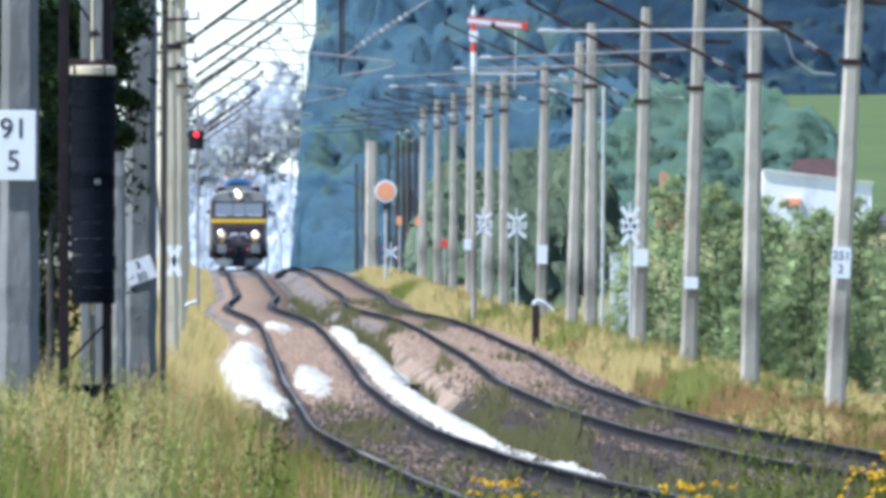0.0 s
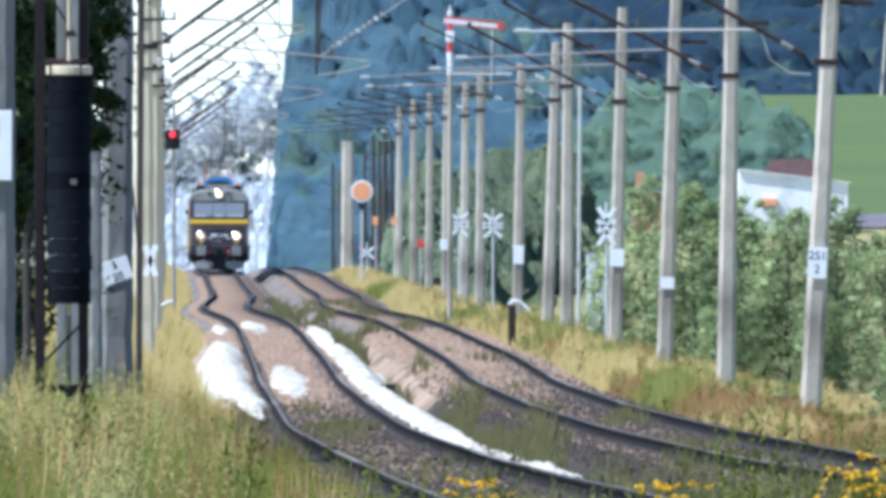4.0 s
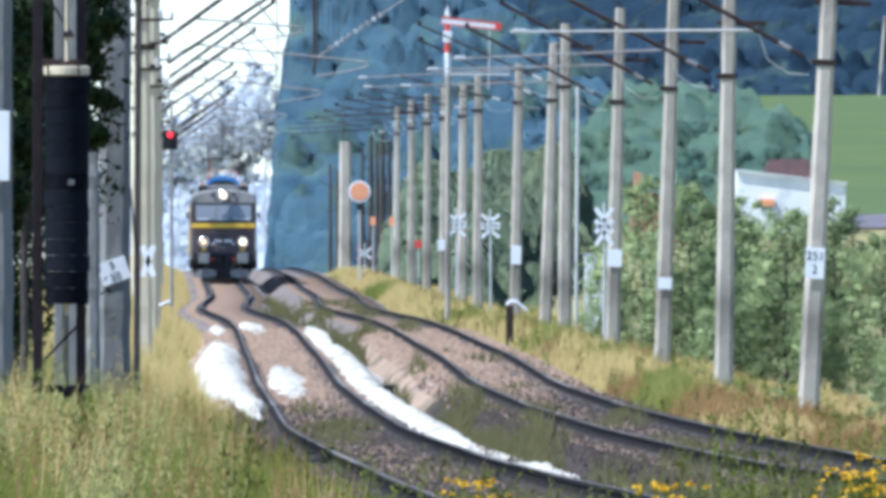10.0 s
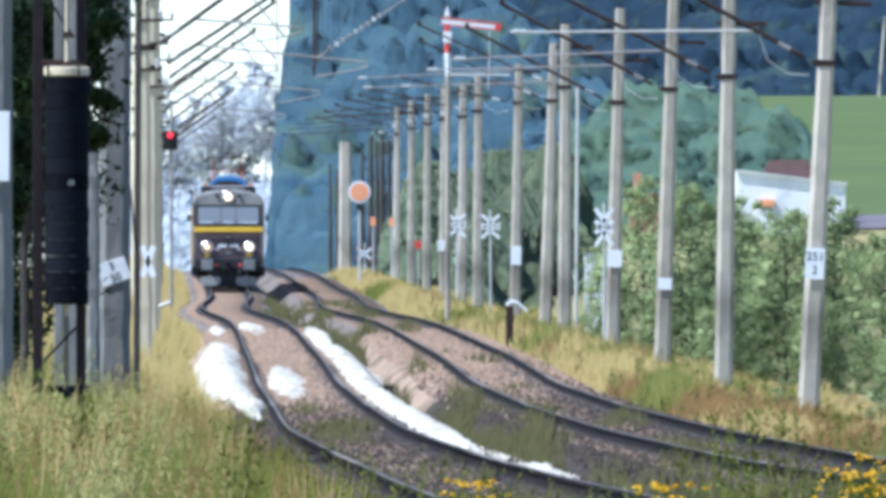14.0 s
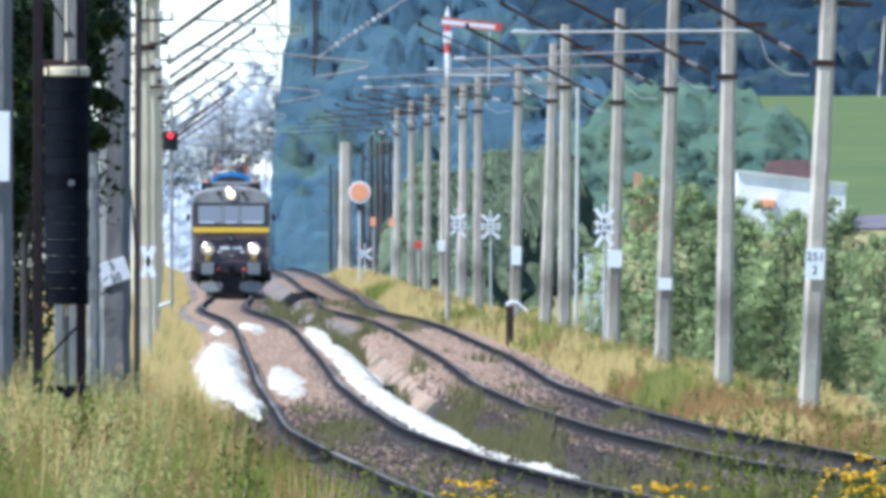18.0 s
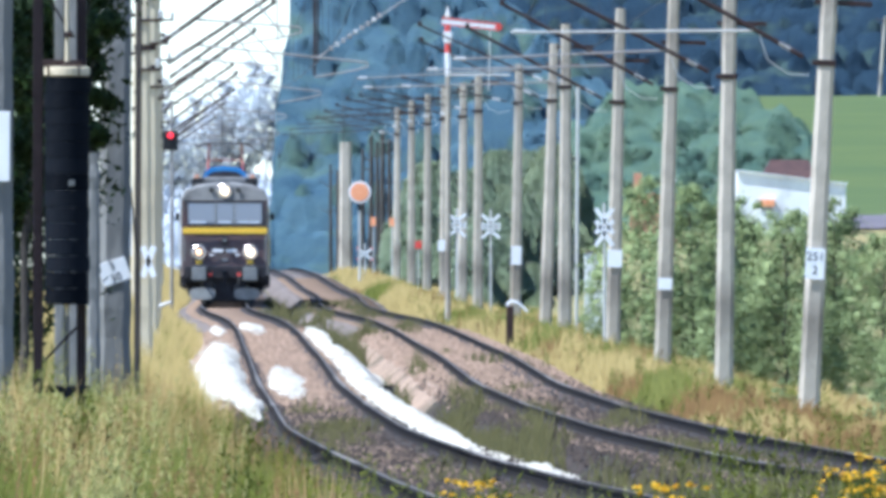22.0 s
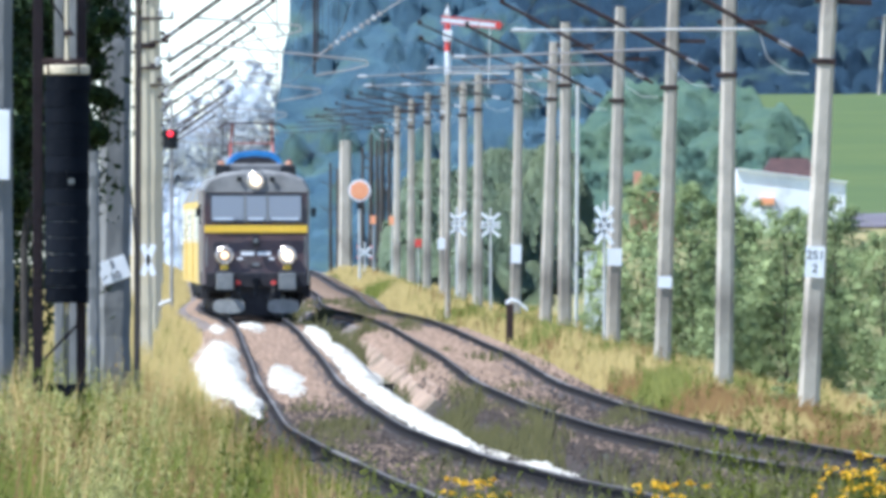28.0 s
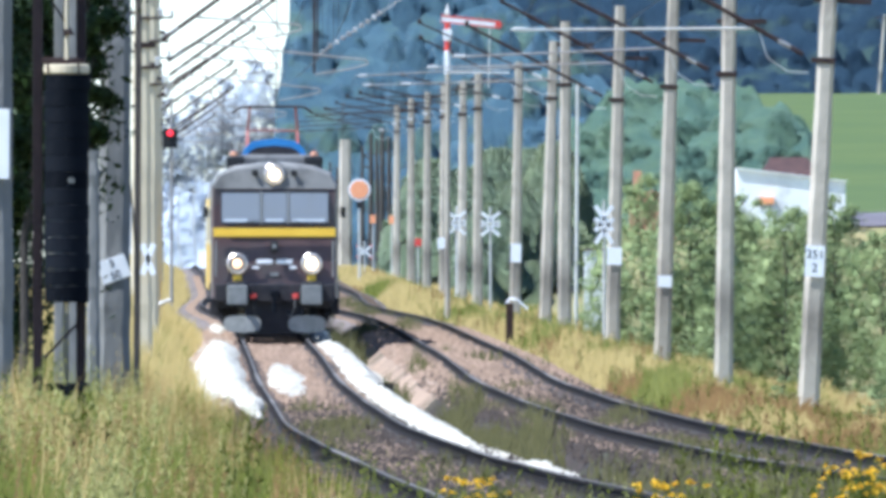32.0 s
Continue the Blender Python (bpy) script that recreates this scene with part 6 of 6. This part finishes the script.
def build_grass():
    rng = np.random.default_rng(5)

    def stuff(name, v, f, material, label, cat="grass", nn=None):
        return tagged(new(name, raw_mesh(name, v, f, material, nn)), label, cat, kind="stuff")

    # left verge
    n = 60000
    y = 92 + 470 * rng.uniform(0, 1, n) ** 1.6
    left = -0.0232 * y - track_x(y) - 0.6
    u = left + (verge_edge(y) - left) * rng.uniform(0, 1, n)
    keep = (y > 190) | (rng.uniform(0, 1, n) < 0.3)
    y, u, n = y[keep], u[keep], int(keep.sum())
    x = track_x(y) + u
    pick = value_noise(x, y, 0.9, 1.3, 30) + rng.normal(0, 0.22, n) + 0.0012 * (y - 240)
    z = ground_z(x, y) - 0.02
    edge = np.clip((-0.75 - u) / 1.6, 0.2, 1)
    h = rng.uniform(0.35, 0.85, n) * edge
    st = pick > np.interp(y, [150, 240, 330], [0.12, 0.05, -0.1])
    v, f, nn = blades(rng, x[st], y[st], z[st], h[st] * 1.05, np.full(st.sum(), 0.014) + y[st] * 2.5e-5, rng.uniform(0.05, 0.4, st.sum()))
    stuff("dry_grass", v, f, M_GRASSY, "tall straw-coloured dry grass on the verge", nn=nn)
    gr = ~st
    v, f, nn = blades(rng, x[gr], y[gr], z[gr], h[gr] * 0.9, np.full(gr.sum(), 0.016) + y[gr] * 2.5e-5, rng.uniform(0.1, 0.5, gr.sum()))
    stuff("green_grass", v, f, M_GRASSG, "green and yellowing grass on the verge", nn=nn)
    n = 24000
    y = rng.uniform(540, 1180, n)
    u = -1.2 - np.abs(rng.normal(0, 2.2, n))
    x = track_x(y) + u
    z = ground_z(x, y) - 0.02
    v, f, nn = blades(rng, x, y, z, rng.uniform(0.3, 0.7, n) * np.clip((-0.8 - u) / 1.2, 0.35, 1), 0.02 + y * 5e-5, rng.uniform(0.1, 0.5, n))
    stuff("dry_grass", v, f, M_GRASSY, "straw-coloured dry grass along the far verge", nn=nn)
    # leafy weeds in the foreground
    n, bushes = 6600, 520
    yc = 94 + 230 * rng.uniform(0, 1, bushes) ** 1.7
    left = -0.0232 * yc - track_x(yc) - 0.4
    xc = track_x(yc) + left + (verge_edge(yc) - left) * rng.uniform(0, 1, bushes) ** 0.85
    of = rng.integers(0, bushes, n)
    stray = rng.normal(0, 1, (n, 2))
    x, y = xc[of] + 0.085 * stray[:, 0], np.maximum(yc[of] + 1.1 * stray[:, 1], 93)
    ok = x - track_x(y) < verge_edge(y) + 0.05
    x, y, of, stray = x[ok], y[ok], of[ok], stray[ok]
    n, u = len(x), x - track_x(y)
    z = ground_z(x, y)
    h = rng.uniform(0.45, 0.95, n) * np.clip((-0.55 - u) / 0.9, 0.5, 1) * (1 + 0.3 * value_noise(x, y, 0.25, 21.0, 16)) * np.where(rng.uniform(0, 1, n) < 0.04, 1.3, 1)
    clump = value_noise(x, y, 0.17, 31.0, 14.0)
    h = h * (1 + 0.3 * clump) * rng.uniform(0.72, 1.2, bushes)[of] * np.exp(-0.16 * (stray ** 2).sum(1)) * 1.15
    h = np.minimum(h, tops(x, y, z, rng))
    patchy = (value_noise(xc, yc, 0.36, 44.0, 26.0) * 1.2 + rng.normal(0, 0.11, bushes))[of]
    band = (xc - track_x(yc) + 0.6 * value_noise(xc, yc, 0.6, 51.0, 30) + rng.normal(0, 0.06, bushes))[of]
    near = band > -2.35
    deep = (near & (patchy > -0.12)) | (~near & (np.abs(patchy + 0.02) < 0.05))
    russet = patchy < np.where(near, -0.12, -0.2)
    pale = ~near & (patchy > 0.09)
    straw = ~(deep | russet | pale) & (clump > 0.0)
    mixed = ~(deep | russet | pale | straw)
    h = h * np.where(pale, 1.12, 1.0) * np.where(russet, 0.88, 1.0)
    kinds = [("green_weeds", M_WEEDD, deep, "deep green leafy weeds by the line"), ("mixed_weeds", M_GRASSG, mixed, "mid green leafy weeds by the line"), ("russet_weeds", M_GRASSO, russet, "withered russet dock among the weeds"),
             ("pale_weeds", M_WEED, pale, "pale grey-green flowering weeds by the line"), ("straw_weeds", M_GRASSY, straw, "withered straw-coloured weeds by the line")]
    for nm, mt, g, lb in kinds:
        v, f, nn = plumes(rng, x[g], y[g], z[g], h[g], 0.055, 58)
        stuff(nm, v, f, mt, lb, "weeds", nn)
    n = 13000
    y = 93 + 230 * rng.uniform(0, 1, n) ** 0.9
    left = -0.0232 * y - track_x(y) - 0.4
    u = left + (verge_edge(y) - left) * rng.uniform(0, 1, n) ** 0.8
    x = track_x(y) + u
    z = ground_z(x, y)
    h = rng.uniform(0.5, 1.12, n) * np.clip((-0.6 - u) / 1.1, 0.4, 1)
    h = np.minimum(h, tops(x, y, z, rng))
    pick = 1.6 * value_noise(x, y, 0.5, 14.1, 30) + rng.normal(0, 0.15, n)
    g = pick > 0.36
    low = pick < 0.0
    v, f, nn = blades(rng, x[g], y[g], z[g], h[g], np.full(g.sum(), 0.013), rng.uniform(0.02, 0.25, g.sum()))
    stuff("dry_stalks", v, f, M_GRASSY, "tall dry straw stalks among the weeds", nn=nn)
    v, f, nn = blades(rng, x[low], y[low], z[low], h[low] * 0.9, np.full(low.sum(), 0.013), rng.uniform(0.02, 0.3, low.sum()))
    stuff("green_stalks", v, f, M_GRASSG, "tall green grass stalks among the weeds", nn=nn)
    g = g | low
    v, f, nn = blades(rng, x[~g], y[~g], z[~g], h[~g] * 0.95, np.full((~g).sum(), 0.014), rng.uniform(0.02, 0.25, (~g).sum()))
    stuff("russet_stalks", v, f, M_GRASSO, "tall russet stalks among the weeds", nn=nn)
    # weeds before and between the tracks
    n = 4600
    y = rng.uniform(92, 132, n)
    u = rng.uniform(-1.4, 9, n)
    x = track_x(y) + u
    ok = np.abs(u) * 0 + (x < 0.0235 * y) > 0
    ok &= (u > 0.0) | (y < 112)
    x, y = x[ok], y[ok]
    n = len(x)
    z = ground_z(x, y)
    top = EYE[2] - (np.interp(x / y * 35930 + 784, [500, 800, 1000, 1100, 1250, 1310, 1360, 1420, 1568], [900, 868, 846, 866, 852, 792, 806, 830, 812]) - 482) * y / 35930
    h = np.clip((top - z) * rng.uniform(0.6, 1.0, n), 0.1, 1.1)
    g = rng.uniform(0, 1, n) > 0.25
    v, f, nn = plumes(rng, x[g], y[g], z[g], h[g], 0.045, 44)
    stuff("green_weeds", v, f, M_WEEDD, "green weeds grown up before the rails", "weeds", nn)
    v, f, nn = plumes(rng, x[~g], y[~g], z[~g], h[~g], 0.045, 36)
    stuff("pale_weeds", v, f, M_WEED, "pale weeds grown up before the rails", "weeds", nn)
    # low growth between and beside the tracks
    n = 36000
    y = 130 + 620 * rng.uniform(0, 1, n) ** 1.5
    u = np.where(rng.uniform(0, 1, n) < 0.7, rng.normal(2.05, 0.55, n), rng.normal(GAP + 0.0, 0.5, n))
    u = np.where(rng.uniform(0, 1, n) < 0.25, rng.normal(0.0, 0.4, n), u)
    x = track_x(y) + u
    pick = value_noise(x, y, 0.9, 8.7, 22)
    ok = (pick > 0.02) & (np.abs(np.abs(u) - 0.753) > 0.08) & (np.abs(np.abs(u - GAP) - 0.753) > 0.08) & ~((u > 0.9) & (u < 1.75) & (y > 205) & (y < 455))
    ok &= (np.abs(u) > 1.0) | (y < 330)
    ok &= (pick > 0.3) | (y < 345) | (y > 540)
    ok &= (y > 225) | (rng.uniform(0, 1, len(y)) < 0.3)
    x, y, u, pick = x[ok], y[ok], u[ok], pick[ok]
    n = len(x)
    z = rail_z(y) - 0.19 - 0.42 * sstep(1.35, 2.0, np.minimum(np.abs(u), np.abs(u - GAP)))
    h = rng.uniform(0.1, 0.3, n) * (0.5 + pick * 2) * np.where(np.abs(u - 2.02) < 0.7, 1.5, 0.7)
    v, f, nn = blades(rng, x, y, z, h, np.full(n, 0.02) + y * 3e-5, rng.uniform(0.1, 0.6, n))
    stuff("low_grass", v, f, M_OLIVE, "low olive tufts growing through the ballast", nn=nn)
    # right verge
    n = 110000
    y = 175 + 900 * rng.uniform(0, 1, n) ** 1.2
    r = np.minimum(0.0235 * y - track_x(y), 17.0)
    u = 5.55 + (np.maximum(r, 5.6) - 5.55) * rng.uniform(0, 1, n)
    x = track_x(y) + u
    pick = value_noise(x, y, 2.0, 2.2, 50) * 1.3 + rng.normal(0, 0.11, n)
    z = ground_z(x, y) - 0.02
    h = rng.uniform(0.25, 0.62, n) * np.clip((u - 5.4) / 0.9, 0.3, 1)
    wd = 0.018 + y * 5e-5
    broad = value_noise(x, y, 1.6, 6.6, 45) + rng.normal(0, 0.08, n)
    h = h * (1 + 0.5 * value_noise(x, y, 1.0, 9.1, 20)) * np.interp(y, [220, 300, 430, 560], [0.8, 0.7, 0.8, 1.0])
    broad = broad + np.interp(y, [250, 300, 400, 430, 480, 560], [0, 0.14, 0.14, 0, -0.1, -0.3])
    pick = pick + np.interp(y, [230, 300, 420, 480, 600], [-0.1, 0.08, 0.08, 0.12, 0.22])
    sets = [(pick > 0.02) & (broad > 0.12), (pick > -0.12) & (broad <= 0.12), (pick <= -0.12) & (broad > 0.0)]
    sets.insert(0, ~(sets[0] | sets[1] | sets[2]))
    looks = [("green_grass", M_GRASSG, "green grass along the embankment"), ("russet_grass", M_GRASSO, "russet seeding grass along the embankment"),
             ("dry_grass", M_GRASSY, "straw-coloured dry grass along the embankment"), ("lush_grass", M_GRASSL, "lush yellow-green grass along the embankment")]
    for st, (nm, mt, lb) in zip(sets, looks):
        v, f, nn = blades(rng, x[st], y[st], z[st], h[st], wd[st], rng.uniform(0.1, 0.6, st.sum()))
        stuff(nm, v, f, mt, lb, nn=nn)
    yr = np.arange(1500, 1640, 10.0)
    r = sheet("gravel_road", yr, np.arange(28, 60, 2.0), lambda x, y: ground_z(x, y) + 0.12, M_ROADG, base=1)
    tagged(r, "grey gravel road below the meadow", "road", kind="structure")
    # taller weeds scattered over the embankment
    n = 750
    y = 190 + 560 * rng.uniform(0, 1, n) ** 1.2
    r = np.minimum(0.0235 * y - track_x(y), 15.0)
    u = 5.9 + (np.maximum(r, 6.0) - 5.9) * rng.uniform(0, 1, n)
    x = track_x(y) + u
    z = ground_z(x, y)
    sel = value_noise(x, y, 1.0, 61.0, 30) + rng.normal(0, 0.1, n)
    h = rng.uniform(0.5, 0.95, n) * np.interp(y, [220, 300, 430, 560], [0.8, 0.6, 0.7, 1.0])
    for nm, mt, g, lb in (("green_weeds", M_GRASSG, sel < -0.08, "green bushy weeds in the embankment grass"), ("russet_weeds", M_GRASSO, (sel >= -0.08) & (sel < 0.1), "russet dock stems in the embankment grass"), ("yellow_weeds", M_GRASSL, sel >= 0.1, "yellow-green weeds in the embankment grass")):
        v, f, nn = plumes(rng, x[g], y[g], z[g], h[g], 0.12, 34)
        stuff(nm, v, f, mt, lb, "weeds", nn)
    # small shrubs in the embankment grass
    for px, yy, hh in ((1384, 412, 0.95), (1560, 300, 1.1), (1046, 880, 2.0), (1030, 870, 1.5), (812, 900, 1.1), (845, 860, 0.9), (1240, 470, 0.6)):
        xx = (px - 784) * yy / 35930
        sh = tree("verge_shrub", rng, hh, hh * 0.3, 900, 0.035, M_LEAFB, "small green shrub in the dry grass", "shrubs in the verge", 0.02, 0, 0.05, 16)
        sh.matrix_basis = pose(xx, yy, ground_z(xx, yy))
    # tall single weeds before the rails
    for px, py, yy in ((1322, 705, 116), (1330, 742, 114), (1290, 770, 118), (1372, 765, 118), (1240, 792, 112), (440, 735, 130), (415, 760, 126), (905, 842, 110), (1425, 790, 112), (146, 705, 120), (152, 735, 118), (75, 640, 170), (20, 665, 160)):
        x = (px - 784) * yy / 35930
        g = float(ground_z(x, yy)) - 0.02
        hh = EYE[2] - (py - 482) * yy / 35930 - g
        t = empty("tall_weed", pose(x, yy, g), "tall leafy green weed standing before the rails", "plant", "tall weeds")
        part("stem", tube(bmesh.new(), (0, 0, -0.05), (0, 0, hh), 0.007, 0.003, 5, False), M_WEEDD, t)
        k = 7
        v, f, nn = plumes(rng, rng.normal(0, 0.02, k), rng.normal(0, 0.02, k), np.zeros(k), np.full(k, hh), 0.09, 26)
        share("foliage", raw_mesh("foliage", v, f, M_WEEDD), t)
    # yellow flowering plants
    lab = "yellow flowering ragwort with green stems"
    made = []
    for k in range(3):
        t = empty("ragwort_plant", pose(0, 0, 0), lab, "plant", "yellow flowers by the line")
        n = 9
        sx, sy = rng.normal(0, 0.06, n), rng.normal(0, 0.06, n)
        hh = rng.uniform(0.42, 0.6, n)
        bm = bmesh.new()
        for i in range(n):
            tube(bm, (sx[i] * 0.4, sy[i] * 0.4, -0.05), (sx[i], sy[i], hh[i]), 0.005, 0.003, 5, False)
        part("stem", bm, M_WEEDD, t)
        v, f, nn = plumes(rng, sx * 0.6, sy * 0.6, np.zeros(n), hh * 0.85, 0.09, 16)
        share("foliage", raw_mesh("foliage", v, f, M_WEEDD), t)
        cs = np.stack([sx, sy, hh], -1)
        v, f, nn = leaf_cloud(rng, cs, np.full(n, 0.026), 150, 0.0115, 0.5)
        share("blossom", raw_mesh("blossom", v, f, M_FLOWER), t)
        made.append(t)
    spots = [(820, 866, 104), (842, 862, 108), (880, 872, 106), (1158, 874, 100), (1180, 868, 104), (1228, 876, 100), (1490, 845, 108), (1520, 846, 106), (1550, 838, 110), (1530, 818, 118),
             (1562, 854, 104), (1470, 860, 101), (85, 745, 150), (70, 740, 152)]
    for i, (px, py, yy) in enumerate(spots):
        x = (px - 784) * yy / 35930
        z = EYE[2] - (py - 482) * yy / 35930 - 0.53
        m = pose(x, yy, z, 0, 0, rng.uniform(0, 360))
        if i < 3:
            made[i].matrix_basis = m
        else:
            copy_thing(made[i % 3], m)


# ================= build =================
build_ground()
build_tracks()
build_stones()
build_masts()
build_tension_weight()
build_wires()
build_hanger()
build_signals()
LOCO = build_loco()
COACHES = [build_coach()]
for _ in range(2):
    COACHES.append(copy_thing(COACHES[0], pose(0, 0, 0)))
build_house()
build_trees()
build_grass()


def motions():
    """Everything that moves."""
    walk(LOCO, [(s, ride(s, 0.0, LOCO_LEN)) for s in range(33)])
    for i, c in enumerate(COACHES):
        walk(c, [(s, ride(s, LOCO_LEN + 1.2 + i * 21.2, 20.0)) for s in range(33)])
    # wheels roll with the way gone
    for thing, step in [(LOCO, 1 / 30)] + [(c, 1 / 30) for c in COACHES]:
        for w in [o for o in thing.children if o.name.startswith("wheelset")]:
            y, r = w.location.y, w.location.z
            walk(w, [(k * step, pose(0, y, r, math.degrees((1070 - head_y(k * step)) / r), 0, 0)) for k in range(961)])


motions()
